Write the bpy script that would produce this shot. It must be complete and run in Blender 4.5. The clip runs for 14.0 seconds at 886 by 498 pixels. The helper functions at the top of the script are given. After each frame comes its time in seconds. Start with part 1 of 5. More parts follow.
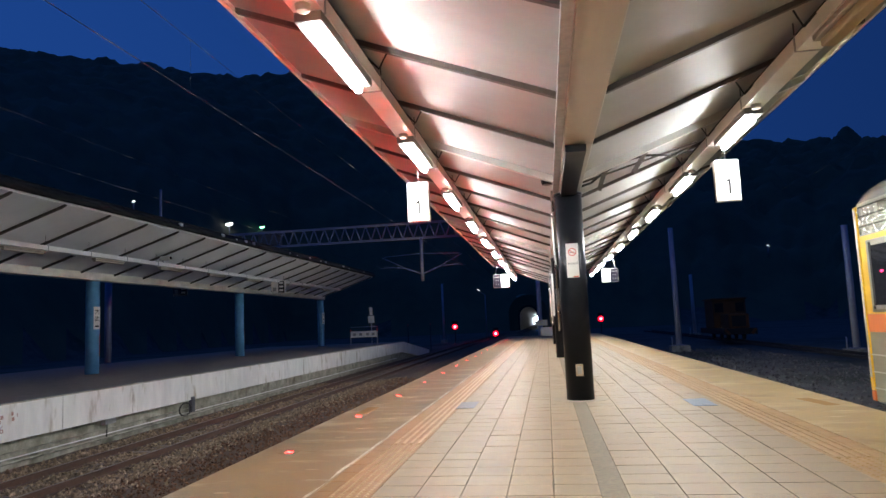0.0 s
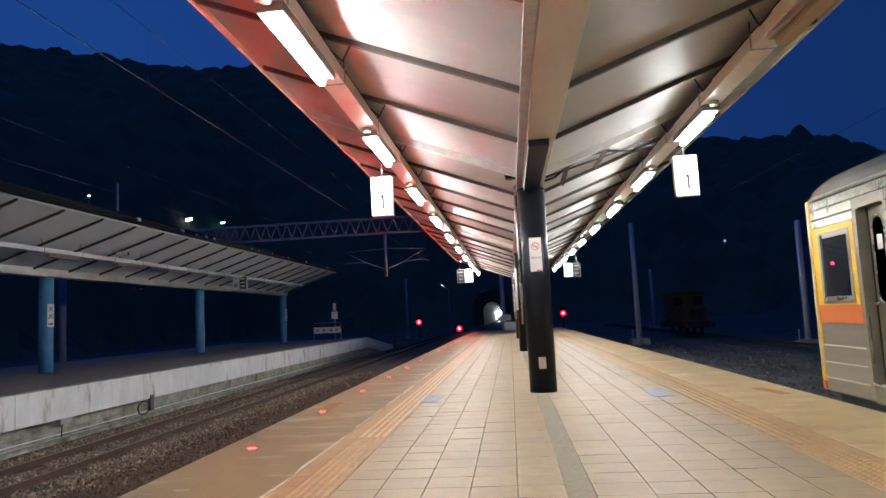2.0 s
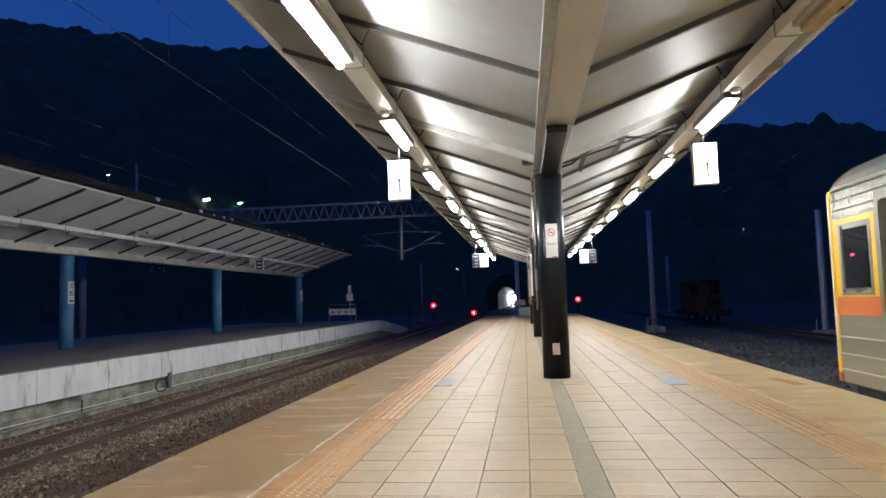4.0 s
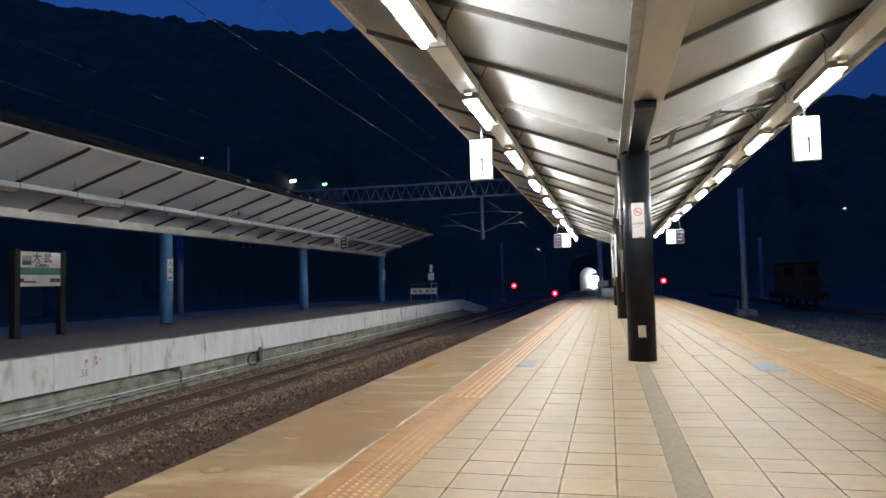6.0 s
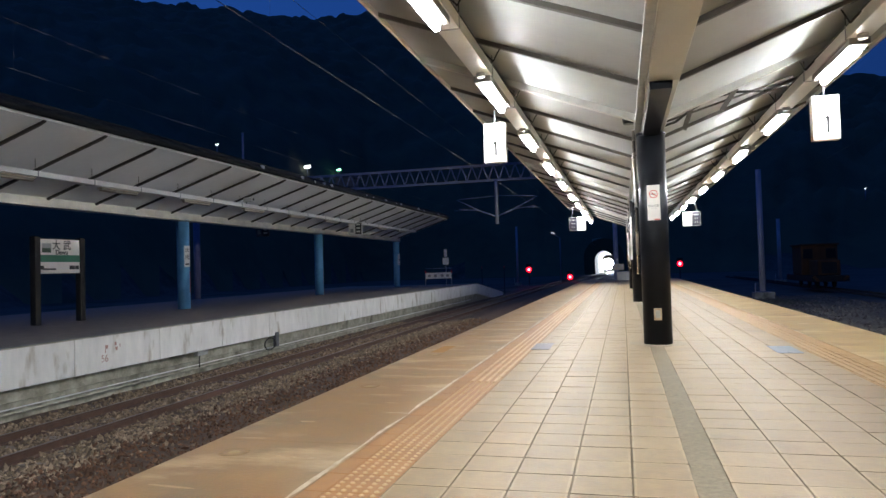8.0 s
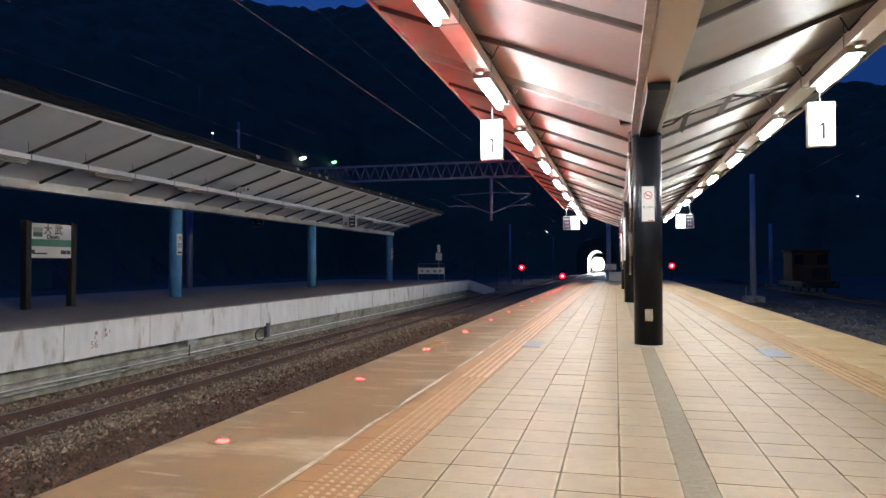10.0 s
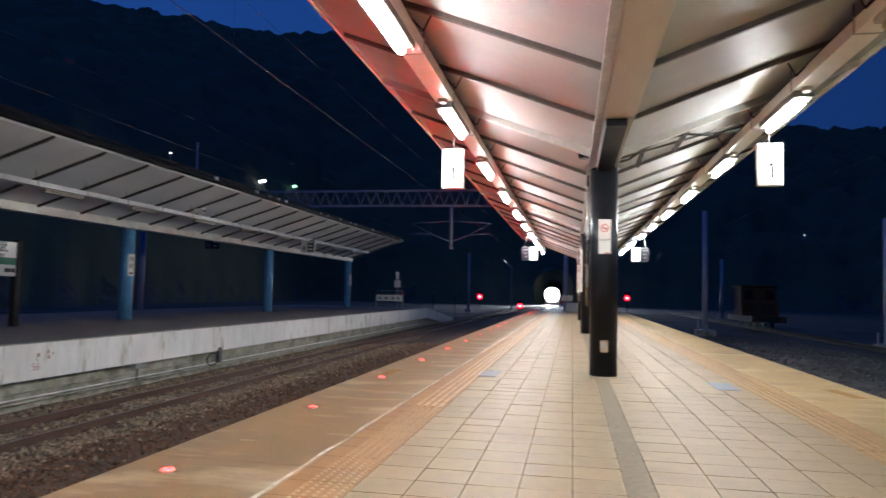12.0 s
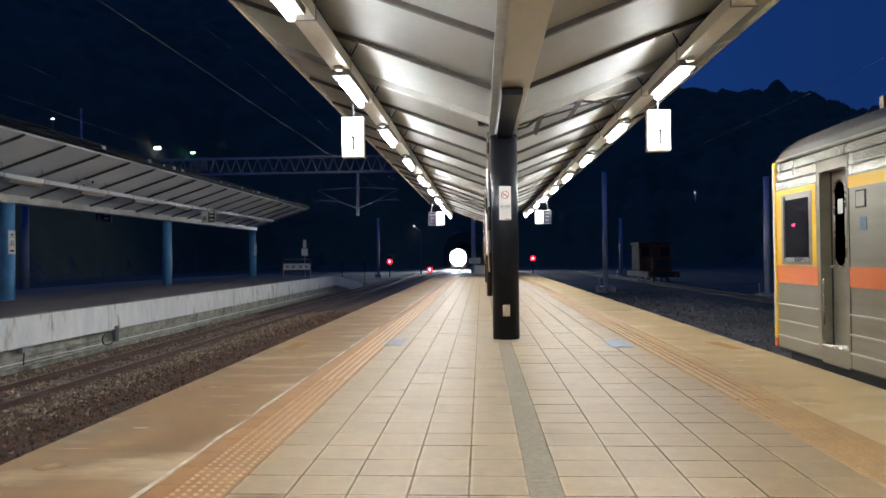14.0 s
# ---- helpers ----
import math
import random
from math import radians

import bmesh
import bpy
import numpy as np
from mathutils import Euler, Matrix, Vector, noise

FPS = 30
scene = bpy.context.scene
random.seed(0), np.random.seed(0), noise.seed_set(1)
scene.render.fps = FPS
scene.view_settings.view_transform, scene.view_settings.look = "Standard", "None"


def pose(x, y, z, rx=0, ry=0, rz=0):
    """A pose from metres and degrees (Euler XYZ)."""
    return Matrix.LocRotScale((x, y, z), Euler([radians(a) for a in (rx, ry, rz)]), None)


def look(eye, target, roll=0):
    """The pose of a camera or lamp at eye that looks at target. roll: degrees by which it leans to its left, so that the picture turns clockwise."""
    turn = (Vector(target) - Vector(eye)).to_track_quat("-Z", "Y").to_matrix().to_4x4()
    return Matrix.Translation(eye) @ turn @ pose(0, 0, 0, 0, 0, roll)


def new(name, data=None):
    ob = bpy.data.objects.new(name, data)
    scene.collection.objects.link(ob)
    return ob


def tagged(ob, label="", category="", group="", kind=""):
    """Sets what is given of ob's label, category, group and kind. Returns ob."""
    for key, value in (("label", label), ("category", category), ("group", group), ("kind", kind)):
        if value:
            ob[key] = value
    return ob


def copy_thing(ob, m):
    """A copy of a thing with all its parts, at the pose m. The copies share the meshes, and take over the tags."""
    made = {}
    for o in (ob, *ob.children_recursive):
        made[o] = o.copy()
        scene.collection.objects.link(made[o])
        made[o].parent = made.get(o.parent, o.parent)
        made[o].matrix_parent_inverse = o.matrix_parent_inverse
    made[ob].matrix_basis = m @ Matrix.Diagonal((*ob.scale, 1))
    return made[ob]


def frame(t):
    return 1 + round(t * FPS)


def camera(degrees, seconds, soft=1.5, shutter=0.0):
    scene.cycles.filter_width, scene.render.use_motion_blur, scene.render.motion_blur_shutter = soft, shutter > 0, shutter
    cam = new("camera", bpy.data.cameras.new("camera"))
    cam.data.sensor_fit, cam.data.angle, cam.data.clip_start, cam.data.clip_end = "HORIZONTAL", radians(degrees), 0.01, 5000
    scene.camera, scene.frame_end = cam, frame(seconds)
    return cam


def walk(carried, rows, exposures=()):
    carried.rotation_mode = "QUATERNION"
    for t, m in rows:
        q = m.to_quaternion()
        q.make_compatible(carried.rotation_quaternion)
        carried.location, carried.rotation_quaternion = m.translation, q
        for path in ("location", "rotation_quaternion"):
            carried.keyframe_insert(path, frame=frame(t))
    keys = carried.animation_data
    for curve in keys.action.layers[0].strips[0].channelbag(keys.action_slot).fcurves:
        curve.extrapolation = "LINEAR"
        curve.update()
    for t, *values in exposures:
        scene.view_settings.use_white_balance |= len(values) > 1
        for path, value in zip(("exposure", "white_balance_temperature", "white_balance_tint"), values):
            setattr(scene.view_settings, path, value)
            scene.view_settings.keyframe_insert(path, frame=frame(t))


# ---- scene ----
cam = camera(65.8, 14.0, soft=1.5, shutter=0.7)

PATH = [
    (0, (0.013, 0.086, 1.065), (-0.275, 2.053, 1.281), -2.5),
    (0.5, (0.011, 0.077, 1.07), (-0.289, 2.043, 1.288), -2.2),
    (1, (-0.019, 0.086, 1.07), (-0.305, 2.054, 1.284), -1.6),
    (1.5, (0.004, 0.098, 1.061), (-0.201, 2.076, 1.274), -2.4),
    (2, (0.009, 0.083, 1.049), (-0.175, 2.064, 1.247), -2.9),
    (4.3, (0.005, 0.06, 1.057), (-0.25, 2.038, 1.208), -1.3),
    (4.5, (-0.005, 0.058, 1.052), (-0.294, 2.031, 1.203), -0.8),
    (5, (-0.021, 0.083, 1.057), (-0.394, 2.043, 1.193), 0.1),
    (5.5, (-0.022, 0.072, 1.06), (-0.451, 2.022, 1.177), -0.3),
    (6, (-0.02, 0.074, 1.057), (-0.484, 2.017, 1.158), -1.3),
    (6.5, (-0.018, 0.072, 1.06), (-0.507, 2.009, 1.15), -2.1),
    (7, (-0.019, 0.065, 1.058), (-0.526, 1.998, 1.139), -2.2),
    (7.5, (-0.011, 0.07, 1.052), (-0.528, 2.001, 1.12), -2.0),
    (8, (-0.016, 0.077, 1.053), (-0.523, 2.011, 1.11), -1.7),
    (10.5, (-0.021, 0.072, 1.047), (-0.513, 2.01, 1.09), 0.1),
    (11, (-0.017, 0.073, 1.049), (-0.518, 2.008, 1.116), 0.1),
    (11.5, (-0.018, 0.06, 1.05), (-0.495, 2.0, 1.149), 0.5),
    (12, (-0.019, 0.078, 1.046), (-0.391, 2.039, 1.172), 1.2),
    (12.5, (-0.015, 0.056, 1.047), (-0.273, 2.036, 1.157), 0.9),
    (13, (0.044, 0.06, 1.118), (-0.119, 2.052, 1.201), -0.9),
    (13.5, (0.06, 0.09, 1.114), (-0.062, 2.085, 1.176), -1.2),
    (14, (0.064, 0.1, 1.111), (-0.047, 2.097, 1.134), -0.7),
]
walk(cam, [(t, look(eye, target, roll)) for t, eye, target, roll in PATH], [(0, 0.22), (2.2, 0.22), (4.5, 0.33), (8.2, 0.34), (11, 0.28), (12.5, 0.19), (14, 0.18)])

# ---- dusk sky ----
world = bpy.data.worlds.new("dusk")
scene.world = world
world.use_nodes = True
wn, wl = world.node_tree.nodes, world.node_tree.links
wn.clear()
w_out, w_bg = wn.new("ShaderNodeOutputWorld"), wn.new("ShaderNodeBackground")
w_tc, w_sep = wn.new("ShaderNodeTexCoord"), wn.new("ShaderNodeSeparateXYZ")
wl.new(w_tc.outputs["Generated"], w_sep.inputs[0])
w_side, w_up, w_mix, w_dim = wn.new("ShaderNodeMapRange"), wn.new("ShaderNodeMapRange"), wn.new("ShaderNodeMix"), wn.new("ShaderNodeMix")
w_side.inputs["From Min"].default_value, w_side.inputs["From Max"].default_value = -0.6, 0.45
w_up.inputs["From Min"].default_value, w_up.inputs["From Max"].default_value = 0.0, 0.9
w_mix.data_type = w_dim.data_type = "RGBA"
w_dim.blend_type = "MULTIPLY"
wl.new(w_sep.outputs["X"], w_side.inputs[0])
wl.new(w_sep.outputs["Z"], w_up.inputs[0])
wl.new(w_side.outputs[0], w_mix.inputs[0])
w_mix.inputs[6].default_value = (0.0100, 0.0500, 0.2250, 1)
w_mix.inputs[7].default_value = (0.0055, 0.0260, 0.1200, 1)
wl.new(w_up.outputs[0], w_dim.inputs[0])
wl.new(w_mix.outputs[2], w_dim.inputs[6])
w_dim.inputs[7].default_value = (0.75, 0.80, 0.85, 1)
wl.new(w_dim.outputs[2], w_bg.inputs[0])
w_bg.inputs[1].default_value = 1.0
wl.new(w_bg.outputs[0], w_out.inputs[0])

TUBE_GLOW = 192.0      # platform fluorescent diffusers
BOX_GLOW = 1.4        # lit number boxes
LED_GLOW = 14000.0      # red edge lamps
HEAD_GLOW = 400.0     # headlights of the coming train, glare disc included


# ---- materials ----
def surface(name, dark, light, scale=6.0, rough=0.6, metal=0.0, bump=0.0, bump_scale=40.0, rough_var=0.15, object_var=0.0, stretch=(1, 1, 1), stain=None, stain_scale=0.6, stain_at=0.55):
    """Two tones mixed by noise, an optional stain at a larger scale, grain bump and uneven gloss."""
    m = bpy.data.materials.new(name)
    m.use_nodes = True
    n, l = m.node_tree.nodes, m.node_tree.links
    b = n["Principled BSDF"]
    geo = n.new("ShaderNodeNewGeometry")
    mp = n.new("ShaderNodeMapping")
    mp.inputs["Scale"].default_value = stretch
    l.new(geo.outputs["Position"], mp.inputs[0])
    tex = n.new("ShaderNodeTexNoise")
    tex.inputs["Scale"].default_value, tex.inputs["Detail"].default_value, tex.inputs["Roughness"].default_value = scale, 6, 0.65
    l.new(mp.outputs[0], tex.inputs["Vector"])
    ramp = n.new("ShaderNodeValToRGB")
    ramp.color_ramp.elements[0].position, ramp.color_ramp.elements[0].color = 0.32, (*dark, 1)
    ramp.color_ramp.elements[1].position, ramp.color_ramp.elements[1].color = 0.68, (*light, 1)
    l.new(tex.outputs["Fac"], ramp.inputs[0])
    colour = ramp.outputs[0]
    if stain:
        t2 = n.new("ShaderNodeTexNoise")
        t2.inputs["Scale"].default_value, t2.inputs["Detail"].default_value = stain_scale, 5
        l.new(mp.outputs[0], t2.inputs["Vector"])
        r2 = n.new("ShaderNodeValToRGB")
        r2.color_ramp.elements[0].position, r2.color_ramp.elements[1].position = stain_at, min(stain_at + 0.16, 1)
        l.new(t2.outputs["Fac"], r2.inputs[0])
        mx = n.new("ShaderNodeMix")
        mx.data_type = "RGBA"
        l.new(r2.outputs[0], mx.inputs[0])
        l.new(colour, mx.inputs[6])
        mx.inputs[7].default_value = (*stain, 1)
        colour = mx.outputs[2]
    if object_var:
        info = n.new("ShaderNodeObjectInfo")
        isl = n.new("ShaderNodeMath")
        isl.operation = "ADD"
        l.new(info.outputs["Random"], isl.inputs[0])
        l.new(geo.outputs["Random Per Island"], isl.inputs[1])
        fr = n.new("ShaderNodeMath")
        fr.operation = "FRACT"
        l.new(isl.outputs[0], fr.inputs[0])
        mr = n.new("ShaderNodeMapRange")
        mr.inputs["To Min"].default_value, mr.inputs["To Max"].default_value = 1 - object_var, 1 + object_var
        l.new(fr.outputs[0], mr.inputs[0])
        hsv = n.new("ShaderNodeHueSaturation")
        l.new(mr.outputs[0], hsv.inputs["Value"])
        l.new(colour, hsv.inputs["Color"])
        colour = hsv.outputs[0]
    l.new(colour, b.inputs["Base Color"])
    rr = n.new("ShaderNodeMapRange")
    rr.inputs["To Min"].default_value, rr.inputs["To Max"].default_value = max(rough - rough_var, 0.03), min(rough + rough_var, 1)
    l.new(tex.outputs["Fac"], rr.inputs[0])
    l.new(rr.outputs[0], b.inputs["Roughness"])
    b.inputs["Metallic"].default_value = metal
    if bump:
        t3 = n.new("ShaderNodeTexNoise")
        t3.inputs["Scale"].default_value, t3.inputs["Detail"].default_value = bump_scale, 4
        l.new(mp.outputs[0], t3.inputs["Vector"])
        bp = n.new("ShaderNodeBump")
        bp.inputs["Strength"].default_value, bp.inputs["Distance"].default_value = bump, 0.01
        l.new(t3.outputs["Fac"], bp.inputs["Height"])
        l.new(bp.outputs[0], b.inputs["Normal"])
    return m


def glow(name, colour, strength):
    m = bpy.data.materials.new(name)
    m.use_nodes = True
    b = m.node_tree.nodes["Principled BSDF"]
    b.inputs["Base Color"].default_value = (*[min(c, 0.8) for c in colour], 1)
    b.inputs["Emission Color"].default_value = (*colour, 1)
    b.inputs["Emission Strength"].default_value = strength
    return m


def glass(name, colour=(0.02, 0.02, 0.025), rough=0.05):
    m = bpy.data.materials.new(name)
    m.use_nodes = True
    b = m.node_tree.nodes["Principled BSDF"]
    b.inputs["Base Color"].default_value = (*colour, 1)
    b.inputs["Roughness"].default_value = rough
    b.inputs["Specular IOR Level"].default_value = 0.6
    return m


TILE = surface("beige_tile", (0.238, 0.164, 0.080), (0.328, 0.233, 0.120), 9, 0.48, 0, 0.22, 45, 0.14, 0.06, stain=(0.21, 0.15, 0.082), stain_scale=1.3, stain_at=0.58)
TILE_RIM = surface("worn_tile_rim", (0.27, 0.192, 0.098), (0.40, 0.295, 0.165), 14, 0.5, 0, 0.2, 60, 0.12, 0.05)
GROUT = surface("dusty_grout", (0.125, 0.094, 0.055), (0.245, 0.188, 0.112), 3.5, 0.85)
DRAIN = surface("grey_concrete_strip", (0.155, 0.128, 0.080), (0.255, 0.212, 0.137), 30, 0.75, 0, 0.25, 70, stain=(0.25, 0.21, 0.14), stain_scale=5.0, stain_at=0.56)
DRAIN_LIGHT = surface("pale_mortar", (0.25, 0.20, 0.13), (0.33, 0.27, 0.18), 5, 0.6, 0, 0.2, 40)
def edge_paint(name, base, pale, grey, streak, streak_at, grey_at):
    """Glossy ochre floor paint, worn grey in patches and rubbed pale in streaks across the edge."""
    m = surface(name, base[0], base[1], 2.4, 0.36, 0, 0.2, 45, 0.14)
    n, l = m.node_tree.nodes, m.node_tree.links
    b = n["Principled BSDF"]
    geo = n.new("ShaderNodeNewGeometry")
    colour = b.inputs["Base Color"].links[0].from_socket
    for tint, stretch, scale, at, soft in ((grey, (0.8, 0.55, 1), 1.5, grey_at, 0.14), (pale, (0.6, 1.5, 1), 1.25, streak_at + 0.015, 0.13), (streak, (0.8, 4.6, 1), 1.0, streak_at + 0.115, 0.06)):
        mp, tex, ramp, mix = n.new("ShaderNodeMapping"), n.new("ShaderNodeTexNoise"), n.new("ShaderNodeValToRGB"), n.new("ShaderNodeMix")
        mp.inputs["Scale"].default_value = stretch
        mp.inputs["Location"].default_value = (scale * 3, at * 9, 0)
        tex.inputs["Scale"].default_value, tex.inputs["Detail"].default_value, tex.inputs["Roughness"].default_value = scale, 7, 0.62
        ramp.color_ramp.elements[0].position, ramp.color_ramp.elements[1].position = at, at + soft
        mix.data_type = "RGBA"
        l.new(geo.outputs["Position"], mp.inputs[0])
        l.new(mp.outputs[0], tex.inputs["Vector"])
        l.new(tex.outputs["Fac"], ramp.inputs[0])
        l.new(ramp.outputs[0], mix.inputs[0])
        l.new(colour, mix.inputs[6])
        mix.inputs[7].default_value = (*tint, 1)
        colour = mix.outputs[2]
    l.new(colour, b.inputs["Base Color"])
    return m


EDGE = edge_paint("worn_painted_concrete", ((0.215, 0.125, 0.050), (0.32, 0.205, 0.094)), (0.47, 0.36, 0.21), (0.195, 0.148, 0.085), (0.72, 0.65, 0.50), 0.515, 0.52)
# paler yellow paint, raised further to make up for missing lamp light
EDGE_PALE = edge_paint("pale_brightened_edge_paint", ((0.35, 0.235, 0.088), (0.50, 0.36, 0.165)), (0.58, 0.46, 0.265), (0.255, 0.14, 0.046), (0.66, 0.55, 0.38), 0.50, 0.57)
TACTILE = surface("ochre_tactile_tile", (0.27, 0.128, 0.038), (0.35, 0.18, 0.058), 7, 0.5, 0, 0.15, 80, 0.1, 0.06)
TACT_DOT = surface("worn_tactile_stud", (0.44, 0.30, 0.15), (0.56, 0.41, 0.235), 12, 0.45)
# faded strip, its colour also raised for the missing lamp light
TACTILE_PALE = surface("faded_brightened_tactile_tile", (0.32, 0.188, 0.066), (0.41, 0.25, 0.096), 7, 0.5, 0, 0.15, 80, 0.1, 0.06)
TACT_PALE_RIB = surface("faded_tactile_relief", (0.33, 0.205, 0.082), (0.43, 0.28, 0.12), 9, 0.5)
TACT_BAR = surface("worn_tactile_bar", (0.42, 0.26, 0.115), (0.54, 0.36, 0.18), 9, 0.45)
WHITE_LINE = surface("worn_white_line", (0.45, 0.37, 0.27), (0.80, 0.76, 0.68), 6, 0.6, stretch=(1, 1, 1))
DARK_RIM = surface("tarnished_rim", (0.20, 0.13, 0.065), (0.38, 0.27, 0.15), 20, 0.5)
AMBER_LENS = surface("dull_amber_lens", (0.30, 0.22, 0.08), (0.40, 0.31, 0.13), 20, 0.35)
FADED = surface("faded_paint_trace", (0.36, 0.24, 0.13), (0.60, 0.50, 0.36), 9, 0.55)
YELLOW_PATCH = surface("yellow_paint_patch", (0.30, 0.16, 0.045), (0.44, 0.25, 0.06), 9, 0.55)
# white sheet greyed down where the near lamps overlight it
SOFFIT = surface("greyed_white_sheet", (0.345, 0.353, 0.349), (0.40, 0.409, 0.405), 1.2, 0.5, 0.0, 0.12, 2.2, 0.06, stretch=(0.5, 1.0, 1))
# same white sheet, raised for light missing at the opposite canopy
SOFFIT_WHITE = surface("brightened_white_sheet", (0.79, 0.79, 0.80), (0.87, 0.87, 0.88), 1.2, 0.45, 0, 0.05, 3.0, 0.07)
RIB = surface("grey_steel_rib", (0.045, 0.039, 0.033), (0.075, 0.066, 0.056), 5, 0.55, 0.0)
BEAM = surface("painted_box_beam", (0.385, 0.378, 0.345), (0.48, 0.47, 0.43), 2.5, 0.34, 0.45, 0.05, 6, 0.1, stretch=(1, 0.3, 1))
TRAY_WHITE = surface("white_enamelled_tray", (0.76, 0.75, 0.73), (0.86, 0.85, 0.83), 3, 0.4, 0.0, 0.03, 8)
BEAM_BRIGHT = surface("blotchy_zinc_beam", (0.50, 0.48, 0.43), (0.78, 0.75, 0.68), 1.6, 0.36, 0.35, 0.08, 4, 0.15, stretch=(1, 0.6, 1))
DULL_ACRYLIC = surface("dusty_grey_acrylic", (0.34, 0.30, 0.24), (0.44, 0.40, 0.33), 4, 0.5)
LAMP_METAL = surface("grey_lamp_metal", (0.22, 0.21, 0.19), (0.30, 0.285, 0.26), 6, 0.5, 0.2)
TRAY = surface("white_cable_tray", (0.42, 0.40, 0.36), (0.52, 0.495, 0.45), 3, 0.45, 0.1)
GALV = surface("galvanised_steel", (0.30, 0.31, 0.32), (0.45, 0.46, 0.47), 8, 0.45, 0.6)
BLACK_PAINT = surface("glossy_black_paint", (0.006, 0.007, 0.009), (0.011, 0.012, 0.016), 3, 0.36, 0, 0, 15, 0.06)
BLUE_PAINT = surface("blue_painted_steel", (0.09, 0.29, 0.56), (0.145, 0.38, 0.67), 3, 0.4, 0, 0.05, 20, 0.1, stain=(0.30, 0.33, 0.33), stain_scale=2.2, stain_at=0.66)
DUSTY_BLUE = surface("dusty_blue_paint", (0.18, 0.19, 0.31), (0.25, 0.26, 0.37), 2, 0.5, 0.0)
# same mast grey, raised because the poles stand in lamp light
MAST_PAINT = surface("brightened_mast_paint", (0.36, 0.375, 0.44), (0.46, 0.475, 0.54), 2, 0.5, 0.1)
GREY_POST = surface("grey_blue_mast_paint", (0.19, 0.205, 0.27), (0.26, 0.275, 0.34), 2, 0.55, 0.2)
LEFT_WALL = surface("whitewashed_concrete", (0.60, 0.59, 0.56), (0.74, 0.725, 0.69), 2.2, 0.8, 0, 0.25, 25, 0.1, 0.06, stain=(0.30, 0.255, 0.17), stain_scale=1.9, stain_at=0.575, stretch=(1, 1.7, 0.55))
TUNNEL_LINING = surface("pale_tunnel_concrete", (0.62, 0.62, 0.61), (0.78, 0.78, 0.77), 0.8, 0.8, 0, 0.2, 6, stain=(0.25, 0.25, 0.24), stain_scale=0.3, stain_at=0.6)
OLD_WALL = surface("old_bare_concrete", (0.17, 0.165, 0.125), (0.44, 0.42, 0.35), 3.2, 0.85, 0, 0.5, 16, 0.1, 0, stain=(0.12, 0.115, 0.085), stain_scale=1.8, stain_at=0.56)
ASPHALT = surface("dark_platform_asphalt", (0.19, 0.158, 0.128), (0.29, 0.245, 0.20), 6, 0.7, 0, 0.3, 60, 0.1, 0, stain=(0.28, 0.235, 0.19), stain_scale=0.5, stain_at=0.6)
BALLAST_BED = surface("brown_ballast_bed", (0.05, 0.030, 0.019), (0.105, 0.066, 0.042), 14, 0.9, 0, 0.8, 30)
STONE = surface("ballast_stone", (0.125, 0.086, 0.052), (0.38, 0.285, 0.19), 9, 0.85, 0, 0.3, 60, 0.1, 0.5)
# rust brown, darkened as well for the shade beside the platform
STONE_BROWN = surface("rusty_shaded_stone", (0.07, 0.033, 0.017), (0.19, 0.105, 0.058), 9, 0.9, 0, 0.3, 60, 0.05, 0.45)
DARK_STONE = surface("dark_gravel", (0.04, 0.036, 0.031), (0.18, 0.163, 0.142), 9, 0.9, 0, 0.3, 60, 0.05, 0.4)
RUST = surface("rusty_rail", (0.06, 0.03, 0.02), (0.10, 0.053, 0.036), 9, 0.75, 0.1, 0.2, 60)
RAIL_WORN = surface("worn_rusty_rail_head", (0.10, 0.066, 0.05), (0.17, 0.12, 0.095), 7, 0.42, 0.5)
RAIL_TOP = surface("polished_rail_head", (0.42, 0.40, 0.38), (0.55, 0.53, 0.5), 5, 0.28, 0.9)
SLEEPER = surface("concrete_sleeper", (0.14, 0.11, 0.09), (0.24, 0.20, 0.16), 6, 0.85, 0, 0.3, 40)
EARTH = surface("dark_yard_ground", (0.06, 0.055, 0.047), (0.125, 0.115, 0.098), 0.8, 0.95, 0, 0.6, 8, 0.05, 0, stain=(0.035, 0.05, 0.02), stain_scale=0.12, stain_at=0.5)
FOREST = surface("dark_forest", (0.075, 0.080, 0.042), (0.125, 0.125, 0.066), 0.08, 0.95, 0, 0.6, 0.5)
STEEL = surface("brushed_stainless", (0.25, 0.228, 0.175), (0.33, 0.302, 0.238), 2.0, 0.36, 0.65, 0.03, 6, 0.08, stretch=(1, 0.25, 3))
STEEL_BRIGHT = surface("polished_stainless", (0.27, 0.251, 0.20), (0.305, 0.284, 0.228), 1.2, 0.27, 0.85, 0.01, 2, 0.03, stretch=(1, 1.5, 0.5))
TRAIN_ROOF = surface("grimy_train_roof", (0.042, 0.034, 0.022), (0.074, 0.060, 0.041), 1.5, 0.6, 0.1)
TRAIN_DARK = surface("underfloor_black", (0.012, 0.011, 0.010), (0.03, 0.027, 0.024), 4, 0.8)
YELLOW = surface("yellow_train_paint", (0.70, 0.40, 0.008), (0.78, 0.46, 0.015), 2, 0.35)
ORANGE = surface("orange_train_paint", (0.56, 0.125, 0.022), (0.62, 0.155, 0.032), 2, 0.35)
CHROME = surface("bright_steel", (0.45, 0.43, 0.40), (0.56, 0.54, 0.51), 4, 0.28, 1.0)
TRAIN_ROOF_DARK = surface("mossy_dark_stone", (0.014, 0.016, 0.013), (0.03, 0.032, 0.026), 1.0, 0.9, 0, 0.5, 3)
GUTTER_BLACK = surface("matt_black_gutter", (0.004, 0.005, 0.007), (0.008, 0.009, 0.012), 3, 0.9)
